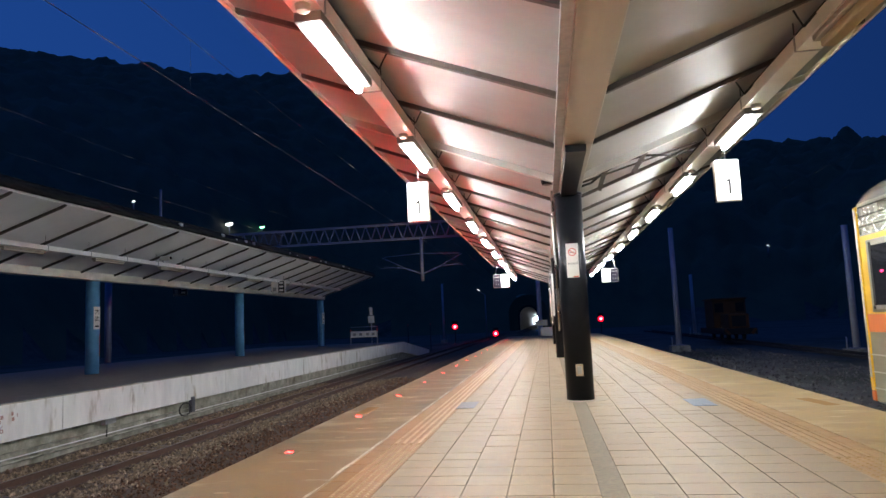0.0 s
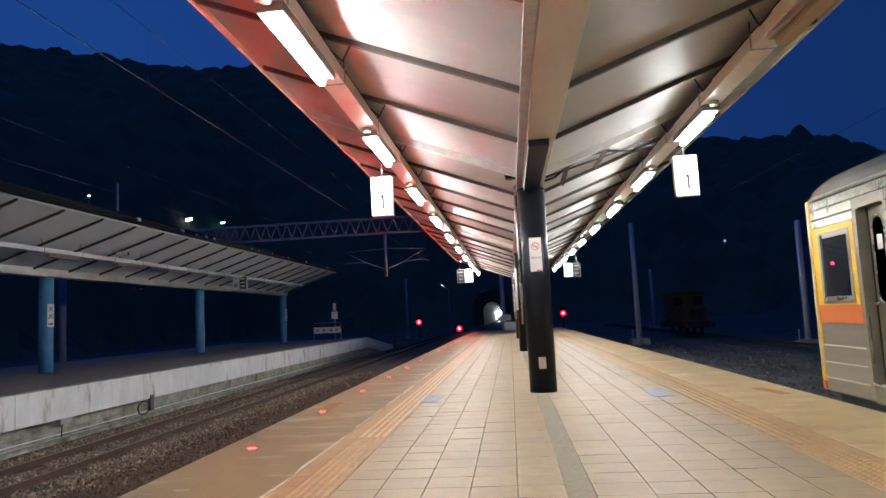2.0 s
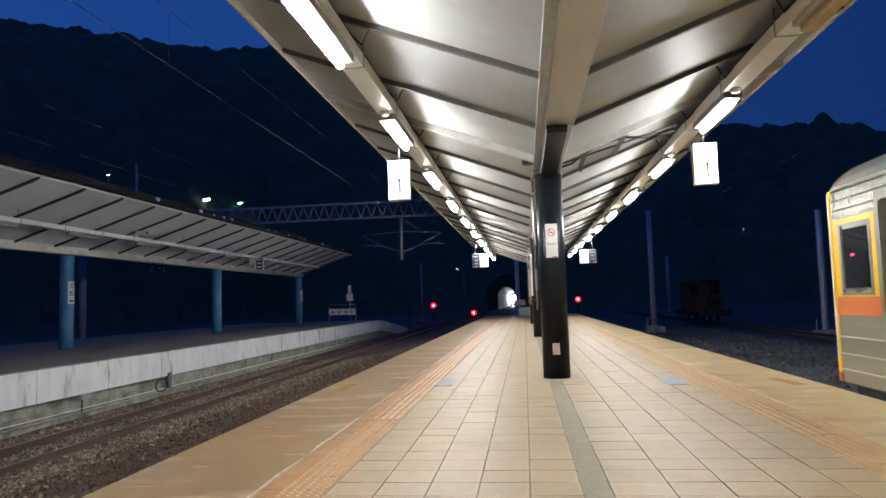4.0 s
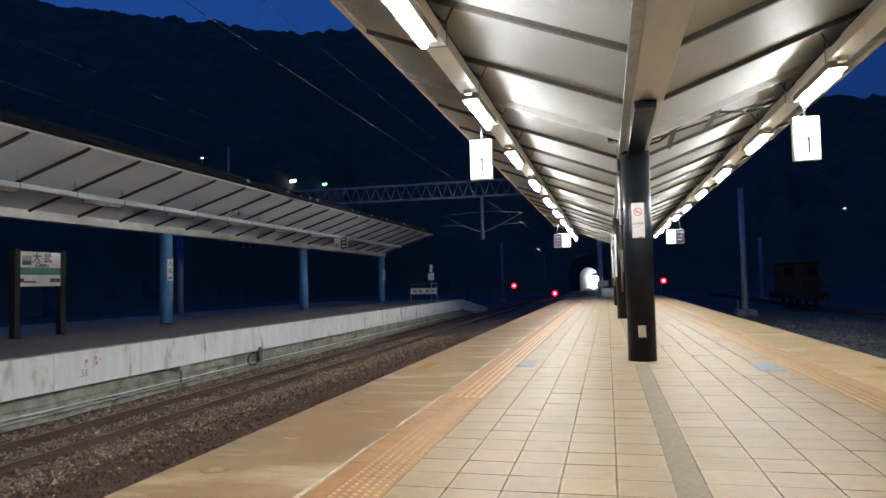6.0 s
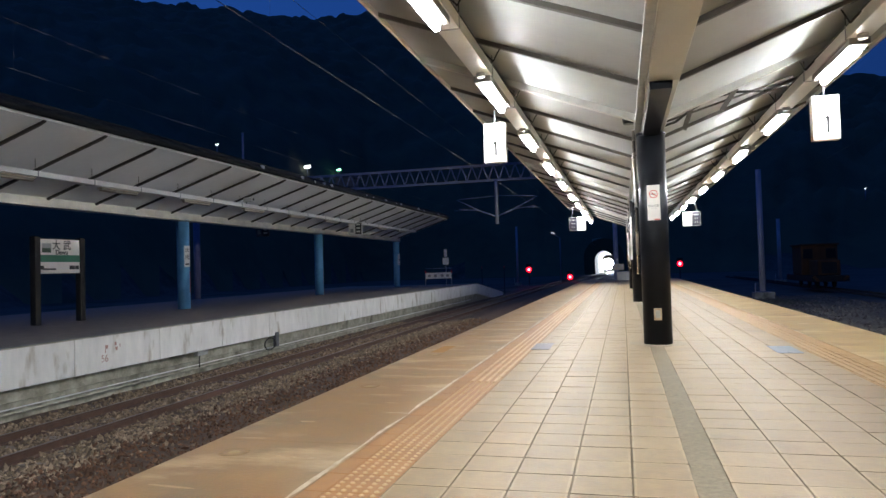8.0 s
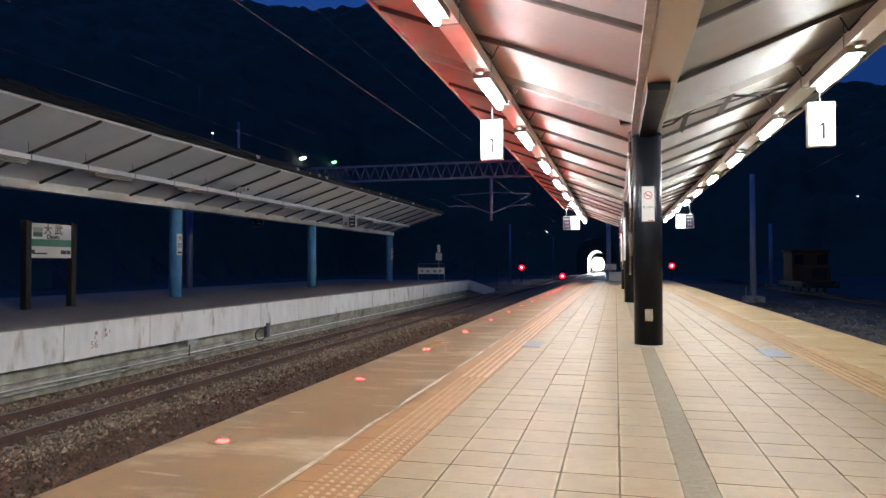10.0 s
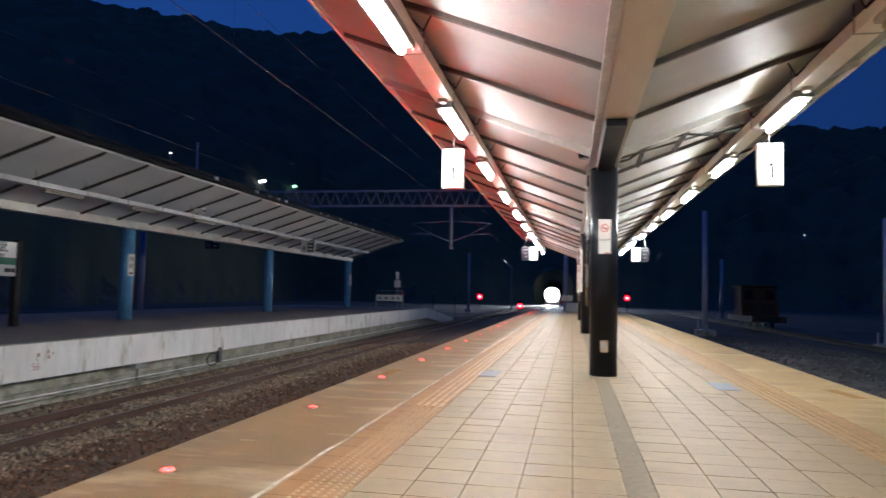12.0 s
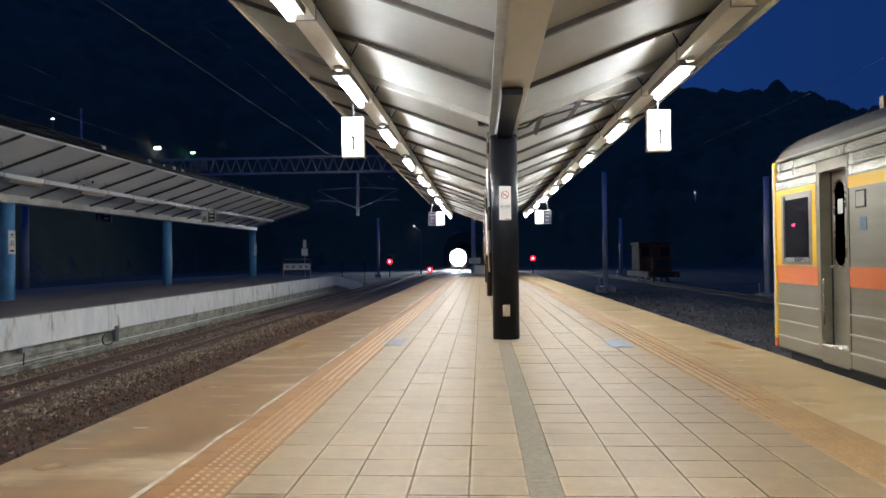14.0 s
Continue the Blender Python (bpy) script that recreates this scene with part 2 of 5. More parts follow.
RUBBER = surface("black_rubber", (0.012, 0.012, 0.012), (0.025, 0.025, 0.025), 6, 0.7)
DARK_WIRE = surface("weathered_copper_wire", (0.07, 0.06, 0.06), (0.11, 0.095, 0.092), 3, 0.6, 0.2)
ENAMEL = surface("glossy_white_enamel", (0.66, 0.65, 0.61), (0.76, 0.74, 0.70), 3, 0.10, rough_var=0.05)
WHITE_SIGN = surface("white_sign_face", (0.72, 0.70, 0.66), (0.80, 0.78, 0.74), 3, 0.4)
DARK_GREEN = surface("dark_green_print", (0.02, 0.045, 0.03), (0.06, 0.10, 0.06), 14, 0.4)
GREEN_BAND = surface("green_sign_band", (0.015, 0.14, 0.08), (0.02, 0.18, 0.10), 3, 0.4)
YELLOWED = surface("yellowed_acrylic", (0.42, 0.31, 0.19), (0.52, 0.40, 0.26), 4, 0.4, stretch=(1, 0.3, 1))
PURPLE_PANEL = surface("dark_purple_panel", (0.012, 0.008, 0.02), (0.02, 0.014, 0.035), 5, 0.7)
BLACK_INK = surface("black_ink", (0.015, 0.015, 0.015), (0.03, 0.03, 0.03), 5, 0.5)
RED_INK = surface("red_ink", (0.55, 0.04, 0.03), (0.62, 0.06, 0.04), 5, 0.5)
FADED_RED = surface("faded_red_stencil", (0.30, 0.15, 0.12), (0.45, 0.30, 0.26), 30, 0.8)
GREY_INK = surface("grey_print", (0.25, 0.25, 0.25), (0.35, 0.35, 0.35), 5, 0.5)
BLUE_COVER = surface("blue_grey_metal_cover", (0.09, 0.13, 0.20), (0.15, 0.20, 0.28), 6, 0.4, 0.2)
GREY_COVER = surface("grey_metal_cover", (0.07, 0.07, 0.085), (0.12, 0.12, 0.14), 7, 0.4, 0.2)
DIFFUSER = glow("lit_fluorescent_diffuser", (0.96, 0.985, 1.0), TUBE_GLOW)
DIFFUSER_SIDE = glow("lit_diffuser_flank", (0.94, 0.985, 1.0), TUBE_GLOW * 0.66)
BOXLIT = glow("lit_box_face", (1.0, 0.98, 0.93), BOX_GLOW)
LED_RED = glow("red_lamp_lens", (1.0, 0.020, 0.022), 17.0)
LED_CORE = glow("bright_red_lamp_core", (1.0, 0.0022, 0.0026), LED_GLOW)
SIGNAL_CORE = glow("bright_red_signal_core", (1.0, 0.10, 0.12), 16.0)
SIGNAL_HALO = glow("red_signal_halo", (1.0, 0.002, 0.02), 2.6)
HEADLIGHT_GLARE = glow("headlight_glare", (0.78, 0.88, 1.0), HEAD_GLOW)
LAMP_AND_GLINT = glow("far_lamp_and_glint", (0.9, 0.95, 1.0), 5.0)
GREEN_LAMP = glow("far_green_lamp", (0.25, 1.0, 0.45), 6.0)
RED_DISPLAY = glow("red_led_display", (1.0, 0.02, 0.08), 6.0)
WINDOW = glass("dark_window_glass")
LOCO_PAINT = surface("faded_orange_paint", (0.09, 0.036, 0.012), (0.15, 0.06, 0.02), 2, 0.9)


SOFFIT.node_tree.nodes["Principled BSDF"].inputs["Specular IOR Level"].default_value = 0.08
BLACK_PAINT.node_tree.nodes["Principled BSDF"].inputs["Specular IOR Level"].default_value = 0.16


# ---- mesh helpers ----
def bm_box(bm, x0, x1, y0, y1, z0, z1, mat=0, bevel=0.0):
    r = bmesh.ops.create_cube(bm, size=1.0)
    for v in r["verts"]:
        v.co = Vector((x0 + (v.co.x + 0.5) * (x1 - x0), y0 + (v.co.y + 0.5) * (y1 - y0), z0 + (v.co.z + 0.5) * (z1 - z0)))
    fs = {f for v in r["verts"] for f in v.link_faces}
    for f in fs:
        f.material_index = mat
    if bevel:
        es = list({e for v in r["verts"] for e in v.link_edges})
        bmesh.ops.bevel(bm, geom=es, offset=bevel, segments=2, affect="EDGES", profile=0.5)
    return bm


def box(x0, x1, y0, y1, z0, z1, bevel=0.0):
    return bm_box(bmesh.new(), x0, x1, y0, y1, z0, z1, 0, bevel)


def bm_rod(bm, a, b, r, seg=8, r2=None, mat=0):
    a, b = Vector(a), Vector(b)
    m = Matrix.Translation((a + b) / 2) @ (b - a).to_track_quat("Z", "Y").to_matrix().to_4x4()
    res = bmesh.ops.create_cone(bm, cap_ends=True, segments=seg, radius1=r, radius2=r if r2 is None else r2, depth=(b - a).length, matrix=m)
    for v in res["verts"]:
        for f in v.link_faces:
            f.smooth, f.material_index = len(f.verts) == 4, mat
    return bm


def rod(a, b, r, seg=8, r2=None):
    return bm_rod(bmesh.new(), a, b, r, seg, r2)


def sweep(outline, stations, close_ends=True):
    """A mesh of one cross-section (x, z) carried along stations (dx, y, dz)."""
    bm = bmesh.new()
    rings = [[bm.verts.new((x + dx, y, z + dz)) for x, z in outline] for dx, y, dz in stations]
    k = len(outline)
    for r0, r1 in zip(rings, rings[1:]):
        for i in range(k):
            bm.faces.new((r0[i], r0[(i + 1) % k], r1[(i + 1) % k], r1[i]))
    if close_ends:
        bm.faces.new(rings[0])
        bm.faces.new(rings[-1])
    bmesh.ops.recalc_face_normals(bm, faces=bm.faces)
    return bm


def mesh_of(name, bm, mats):
    me = bpy.data.meshes.new(name)
    bm.to_mesh(me)
    bm.free()
    for m in mats if isinstance(mats, (list, tuple)) else [mats]:
        me.materials.append(m)
    return me


def thing(name, at, label, category, group="", kind=""):
    """An empty at its base that carries the parts of one thing."""
    ob = new(name)
    ob.matrix_basis = pose(*at) if len(at) in (3, 6) else at
    return tagged(ob, label, category, group, kind)


def part(name, bm, material, parent=None, label=""):
    ob = new(name, mesh_of(name, bm, material))
    ob.parent = parent
    return tagged(ob, label)


def whole(name, bm, material, label, category, at=(0, 0, 0), group="", kind=""):
    ob = new(name, mesh_of(name, bm, material))
    ob.matrix_basis = pose(*at)
    return tagged(ob, label, category, group, kind)


def text_bm(body, size, thick=0.001, fat=0.0):
    """Letters as a mesh in the x-z plane, facing -y, centred."""
    cu = bpy.data.curves.new("letters", "FONT")
    cu.body, cu.size, cu.align_x, cu.align_y, cu.extrude = body, size, "CENTER", "CENTER", thick
    cu.offset = fat
    ob = bpy.data.objects.new("letters", cu)
    scene.collection.objects.link(ob)
    me = ob.evaluated_get(bpy.context.evaluated_depsgraph_get()).to_mesh()
    bm = bmesh.new()
    bm.from_mesh(me)
    bpy.data.objects.remove(ob)
    bpy.data.curves.remove(cu)
    bmesh.ops.rotate(bm, verts=bm.verts, cent=(0, 0, 0), matrix=Matrix.Rotation(radians(90), 3, "X"))
    return bm


def moved(bm, m):
    bmesh.ops.transform(bm, matrix=m, verts=bm.verts)
    return bm


# ---- plan, in metres ----
CX = 0.39                       # middle line of the island platform
PL, PR = -2.58, 3.29            # its two edges
RAIL = -1.15                    # top of rail below the platform
P_END = 46.0
BAY = 10.0
PILLARS = [9.4 + BAY * k for k in range(-2, 3)]
ROOF_END, ROOF_START = 36.3, -14.0
TRACK_NEAR, TRACK_FAR = -4.2, -8.2
LP_EDGE, LP_TOP = -9.85, -0.05


def bend(y):
    """How far the far track swings over to the near one before the tunnel."""
    u = min(max((y - 92.0) / 60.0, 0.0), 1.0)
    return (TRACK_NEAR - TRACK_FAR) * u * u * (3 - 2 * u)


# ---- ground and hills ----
AZ_ELEV = [(-180, 0.30), (-60, 0.372), (-41, 0.372), (-31, 0.383), (-25, 0.374), (-20, 0.383), (0, 0.32), (17, 0.226), (25, 0.206), (28, 0.178), (40, 0.16), (180, 0.30)]
RIDGE = 430.0


def hill_height(x, y):
    """Height of the ground: a flat valley floor along the line, forested hills beside and ahead."""
    r = math.hypot(x, y)
    if r < 20:
        return 0.0
    az = math.degrees(math.atan2(x, y))
    e = float(np.interp(az, [p[0] for p in AZ_ELEV], [p[1] for p in AZ_ELEV]))
    sn, cs = abs(x) / r, y / r
    r0 = 62.0 / max(sn, 1e-3)
    if cs > 0:
        r0 = min(r0, 163.0 / max(cs, 1e-3))
    r0 = min(r0, 330.0)
    if r <= r0:
        return 0.0
    u = (r - r0) / (RIDGE - r0)
    h = e * RIDGE * (min(u, 1.0) ** 0.85) * (1.0 if u < 1 else max(0.4, 1 - 0.25 * (u - 1)))
    n1 = noise.fractal(Vector((x * 0.004, y * 0.004, 3.1)), 1.0, 2.1, 3)
    n2 = noise.fractal(Vector((x * 0.07, y * 0.07, 7.7)), 0.6, 2.3, 4)
    crown = 10.0 * abs(noise.noise(Vector((x * 0.085, y * 0.085, 8.3)))) * min(max((az - 8) / 8, 0), 1)
    return h * (1 + 0.035 * n1) + (crown - 2.0 * min(max((az - 8) / 8, 0), 1) + n2 * 2.4 + 5.0 * abs(noise.noise(Vector((x * 0.085, y * 0.085, 1.3)))) + 2.5 * abs(noise.noise(Vector((x * 0.19, y * 0.19, 5.3))))) * min(h / 8, 1)


def on_hill(dx, dy, dz, lift=2.5):
    """The place on the hillside met by the way (dx, dy, dz) from the platform, less a lift."""
    for k in range(40, 900):
        d = k * 0.6
        if -1.5 + hill_height(dx * d, dy * d) > 1.06 + dz * d - lift:
            return dx * d, dy * d, -1.5 + hill_height(dx * d, dy * d)
    return dx * 400, dy * 400, dz * 400


def build_ground():
    bm = bmesh.new()
    azs = [-180 + 5 * k for k in range(25)] + [-54 + 0.3 * k for k in range(347)] + [51 + 5 * k for k in range(26)]
    azs = [a for a in azs if a < 180]
    rs = [0.0, 10, 20, 30, 36, 40] + [44 + 7 * k for k in range(31)] + [262 + 4.5 * k for k in range(40)] + [460, 520, 620, 800, 1200, 2400]
    rings = []
    for r in rs[1:]:
        rings.append([bm.verts.new((r * math.sin(radians(a)), r * math.cos(radians(a)), -1.5 + hill_height(r * math.sin(radians(a)), r * math.cos(radians(a))))) for a in azs])
    mid = bm.verts.new((0, 0, -1.5))
    k = len(azs)
    for i in range(k):
        bm.faces.new((mid, rings[0][i], rings[0][(i + 1) % k]))
    for r0, r1 in zip(rings, rings[1:]):
        for i in range(k):
            q = (r0[i], r0[(i + 1) % k], r1[(i + 1) % k], r1[i])
            c = sum((v.co for v in q), Vector()) / 4
            if 156 < c.y < 300 and abs(c.x - TUNNEL_X) < 2.9 and c.z < 6.0:
                continue
            f = bm.faces.new(q)
            f.smooth = True
            f.material_index = 1 if c.z > 0.5 else 0
    bmesh.ops.recalc_face_normals(bm, faces=bm.faces)
    whole("ground", bm, [EARTH, FOREST], "dark yard ground rising into black forested hills", "ground", kind="structure")


TUNNEL_X = -4.15
build_ground()


def stones(name, label, spots, low, high, seed, mat):
    """Many broken stones in one mesh: each a jittered octahedron."""
    rng = np.random.default_rng(seed)
    n = len(spots)
    base = np.array([(1, 0, 0), (0, 1, 0), (-1, 0, 0), (0, -1, 0), (0, 0, 1), (0, 0, -1)], float)
    tri = np.array([(0, 1, 4), (1, 2, 4), (2, 3, 4), (3, 0, 4), (1, 0, 5), (2, 1, 5), (3, 2, 5), (0, 3, 5)])
    size = rng.uniform(low, high, (n, 1, 1)) * rng.uniform(0.6, 1.25, (n, 1, 3))
    v = base[None] * size + rng.normal(0, 0.35, (n, 6, 3)) * size
    ang = rng.uniform(0, 6.283, n)
    c, s_ = np.cos(ang), np.sin(ang)
    vx, vy = v[..., 0] * c[:, None] - v[..., 1] * s_[:, None], v[..., 0] * s_[:, None] + v[..., 1] * c[:, None]
    v = np.stack([vx, vy, v[..., 2]], -1) + np.array(spots)[:, None, :]
    f = tri[None] + (np.arange(n) * 6)[:, None, None]
    me = bpy.data.meshes.new(name)
    me.from_pydata(v.reshape(-1, 3).tolist(), [], f.reshape(-1, 3).tolist())
    me.materials.append(mat)
    return tagged(new(name, me), label, "ballast", kind="stuff")


def bed_z(x, y):
    heap = 0.14 * math.exp(-((x + 6.2) / 0.75) ** 2)
    return -1.30 + heap + 0.03 * noise.noise(Vector((x * 1.3, y * 1.3, 0)))


def build_ballast():
    bm = bmesh.new()
    xs = [-10.25 + 0.25 * i for i in range(32)]
    ys = [-10 + 0.6 * i for i in range(100)] + [52, 70, 100, 130, 159]
    g = [[bm.verts.new((x, y, bed_z(x, y))) for x in xs] for y in ys]
    for r0, r1 in zip(g, g[1:]):
        for p in zip(r0, r0[1:], r1[1:], r1):
            bm.faces.new(p).smooth = True
    whole("ballast_bed", bm, BALLAST_BED, "brown gravel bed under the two tracks", "gravel", kind="structure")
    rng = random.Random(4)
    spots = []
    near = []
    while len(spots) + len(near) < 32000:
        y = 3.2 + 26 * rng.random() ** 1.6
        x = rng.uniform(-9.85, -4.9)
        (near if x + rng.gauss(0, 0.35) > -6.5 else spots).append((x, y, bed_z(x, y) + rng.uniform(-0.01, 0.022)))
    stones("ballast_stones", "brown and grey broken ballast stones between the tracks", spots, 0.016, 0.043, 11, STONE)
    stones("rusty_ballast_stones", "rust-brown ballast stones, darkened for shade beside the island platform", near, 0.015, 0.038, 13, STONE_BROWN)
    spots = []
    while len(spots) < 7000:
        y = 6 + 45 * rng.random() ** 1.3
        x = rng.uniform(3.5, 13)
        spots.append((x, y, -1.5 + 0.16 * (1 - min(abs(x - 4.9) / 2.5, 1)) + rng.uniform(0, 0.03)))
    stones("yard_stones", "dark loose gravel in the yard", spots, 0.012, 0.07, 12, DARK_STONE)


build_ballast()


# ---- island platform ----
def build_platform():
    base = thing("platform", (0, 0, 0), "island railway platform with beige tiles and ochre tactile strips", "platform", kind="structure")
    part("platform_base", box(PL + 0.12, PR - 0.12, -16, P_END, -1.5, -0.03), OLD_WALL, base)
    part("end_ramp", sweep([(PL + 0.12, -1.5), (PR - 0.12, -1.5), (PR - 0.12, -0.03), (PL + 0.12, -0.03)], [(0, P_END, 0), (0, P_END + 12, -1.1)]), OLD_WALL, base)
    for x0, x1 in ((PL, -1.555), (2.36, PR)):
        y = -16.0
        while y < P_END:
            part("edge_slab", box(x0, x1, y + 0.0004, y + 1.9996, -0.16, 0.0, 0.002), EDGE if x0 < 0 else EDGE_PALE, base)
            y += 2.0
    part("grout_bed", box(-1.555, 2.36, -16, P_END, -0.03, -0.0065), GROUT, base)
    rng = random.Random(3)
    y = -16.0
    while y < P_END:
        n = rng.uniform(0.5, 2.2)
        bm = bmesh.new()
        last = None
        steps = max(int(n / (0.03 if 2 < y < 14 else 0.12)), 3)
        for i in range(steps + 1):
            yy = y + n * i / steps
            w = (0.012 + 0.011 * noise.noise(Vector((yy * 1.4, 2.0, 0))) + 0.007 * noise.noise(Vector((yy * 11, 5.0, 0)))) * min(1.0, 6 * min(i + 0.4, steps - i + 0.4) / steps)
            mid = -1.578 + 0.010 * noise.noise(Vector((yy * 2.2, 9.0, 0)))
            row = [bm.verts.new((mid - max(w, 0.002), yy, 0.0018)), bm.verts.new((mid + max(w, 0.002), yy, 0.0018))]
            if last:
                bm.faces.new((last[0], last[1], row[1], row[0]))
            last = row
        part("white_line", bm, WHITE_LINE, base, "worn white safety line")
        y += n + rng.uniform(0.0, 0.12 if y < 9 else 0.7)
    bm = bmesh.new()
    rows = []
    y = -16.0
    while y < P_END:
        xl, xr = 0.277 + rng.uniform(-0.006, 0.006), 0.434 + rng.uniform(-0.006, 0.004)
        rows.append([bm.verts.new((x, y, z)) for x, z in ((xl, -0.012), (xl, 0.0008), (xl + 0.01, 0.0016), (xr - 0.01, 0.0016), (xr, 0.0008), (xr, -0.012))])
        y += rng.uniform(0.03, 0.09) if y < 14 else 0.5
    for r0, r1 in zip(rows, rows[1:]):
        for q in range(5):
            bm.faces.new((r0[q], r0[q + 1], r1[q + 1], r1[q]))
    bmesh.ops.recalc_face_normals(bm, faces=bm.faces)
    part("drain_strip", bm, DRAIN, base, "rough grey concrete strip")
    return base


platform = build_platform()


def slab_mesh(name, w, d, inset, mat, top=0.0, rim=0.0):
    """One paving tile, its top edge eased and, where asked, a worn rim round its top; origin at its middle."""
    bm = bmesh.new()
    lo = [bm.verts.new((x, y, -0.02)) for x, y in ((-w / 2, -d / 2), (w / 2, -d / 2), (w / 2, d / 2), (-w / 2, d / 2))]
    md = [bm.verts.new((v.co.x, v.co.y, top - inset)) for v in lo]
    hi = [bm.verts.new((v.co.x * (1 - 2 * inset / w), v.co.y * (1 - 2 * inset / d), top)) for v in lo]
    for r0, r1 in ((lo, md), (md, hi)):
        for i in range(4):
            bm.faces.new((r0[i], r0[(i + 1) % 4], r1[(i + 1) % 4], r1[i]))
    if rim:
        mid = [bm.verts.new((v.co.x - math.copysign(rim, v.co.x), v.co.y - math.copysign(rim, v.co.y), top + 0.0004)) for v in hi]
        for i in range(4):
            bm.faces.new((hi[i], hi[(i + 1) % 4], mid[(i + 1) % 4], mid[i]))
        hi = mid
    bm.faces.new(hi)
    return bm


COLS = [(-1.152 + 0.2862 * i, 0.2862) for i in range(5)] + [(0.434, 0.3285)] + [(0.7625 + 0.2985 * i, 0.2985) for i in range(4)]
ROW = 0.28


def tile_spots(y_from, y_to):
    k0, k1 = round((y_from - 3.58) / ROW), round((y_to - 3.58) / ROW)
    for k in range(k0, k1):
        for x, w in COLS:
            yield x + w / 2, 3.58 + (k + 0.5) * ROW, w


def build_tiles():
    rng = random.Random(8)
    meshes = {}
    for w in (0.2862, 0.2985, 0.3285):
        bm = slab_mesh("tile", w - 0.007, ROW - 0.007, 0.002, TILE, rim=0.012)
        bm.normal_update()
        for f in bm.faces:
            f.material_index = 1 if f.normal.z < 0.9 else 0 if f.calc_area() > 0.04 else 2
        meshes[w] = mesh_of("tile", bm, [TILE, GROUT, TILE_RIM])
    for x, y, w in tile_spots(2.74, 11.2):
        ob = new("tile", meshes[w])
        ob.parent = platform
        ob.matrix_basis = pose(x + rng.uniform(-0.001, 0.001), y + rng.uniform(-0.0012, 0.0012), rng.uniform(-0.0012, 0.0008), rng.uniform(-0.25, 0.25), rng.uniform(-0.25, 0.25), rng.uniform(-0.5, 0.5))
    verts, faces = [], []
    for x, y, w in list(tile_spots(-15.9, 2.74)) + list(tile_spots(11.2, P_END)):
        hw, hd, z, e = (w - 0.008) / 2, (ROW - 0.008) / 2, rng.uniform(-0.0012, 0.0008), 0.0025
        b = len(verts)
        verts += [(x + sx * hw, y + sy * hd, z - 0.02) for sx, sy in ((-1, -1), (1, -1), (1, 1), (-1, 1))]
        verts += [(x + sx * (hw - e), y + sy * (hd - e), z) for sx, sy in ((-1, -1), (1, -1), (1, 1), (-1, 1))]
        faces += [(b + 4, b + 5, b + 6, b + 7)] + [(b + i, b + (i + 1) % 4, b + 4 + (i + 1) % 4, b + 4 + i) for i in range(4)]
    me = bpy.data.meshes.new("tile_field")
    me.from_pydata(verts, [], faces)
    me.materials.append(TILE)
    me.materials.append(GROUT)
    for i, f in enumerate(me.polygons):
        f.material_index = 0 if i % 5 == 0 else 1
    ob = tagged(new("tile_field", me), kind="stuff")
    ob.parent = platform


def tactile_tile(kind, length, base_mat, relief_mat):
    bm = slab_mesh("tactile", 0.282, length - 0.004, 0.002, base_mat)
    if kind == "dots":
        n = round(length / 0.057)
        for i in range(5):
            for j in range(n):
                x, y = -0.282 / 2 + (i + 0.5) * 0.0564, -length / 2 + (j + 0.5) * length / n
                r = bmesh.ops.create_cone(bm, cap_ends=True, segments=8, radius1=0.0135, radius2=0.0085, depth=0.006, matrix=Matrix.Translation((x, y, 0.0028)))
                for f in {f for v in r["verts"] for f in v.link_faces}:
                    f.material_index = 1
    else:
        for i in range(4):
            x = -0.282 / 2 + (i + 0.5) * 0.0705
            bm_box(bm, x - 0.0145, x + 0.0145, -length / 2 + 0.006, length / 2 - 0.006, -0.001, 0.0055, 1)
    return mesh_of("tactile_tile", bm, [base_mat, relief_mat])


def build_tactile():
    for xs, xb, mats in ((-1.298, -1.4965, (TACTILE, TACT_DOT, TACT_BAR)), (2.098, 2.298, (TACTILE_PALE, TACT_PALE_RIB, TACT_PALE_RIB))):
        dots, bars = tactile_tile("dots", 0.285, mats[0], mats[1]), tactile_tile("bars", 0.285, mats[0], mats[2])
        edge_m = mesh_of("border_tile", slab_mesh("border", 0.112, 0.281, 0.002, mats[0]), mats[0])
        for k in range(-55, 160):
            y = 1.0 + 0.285 * k
            if y > P_END - 0.3:
                break
            ob = new("tactile_tile", dots if y < (6.3 if xs < 0 else 5.3) else bars)
            ob.parent, ob.matrix_basis = platform, pose(xs, y, 0)
            if y < 30:
                ob = new("border_tile", edge_m)
                ob.parent, ob.matrix_basis = platform, pose(xb, y, 0)
        part("border_strip", box(xb - 0.056, xb + 0.056, 30.1, P_END, -0.01, 0.0), mats[0], platform)


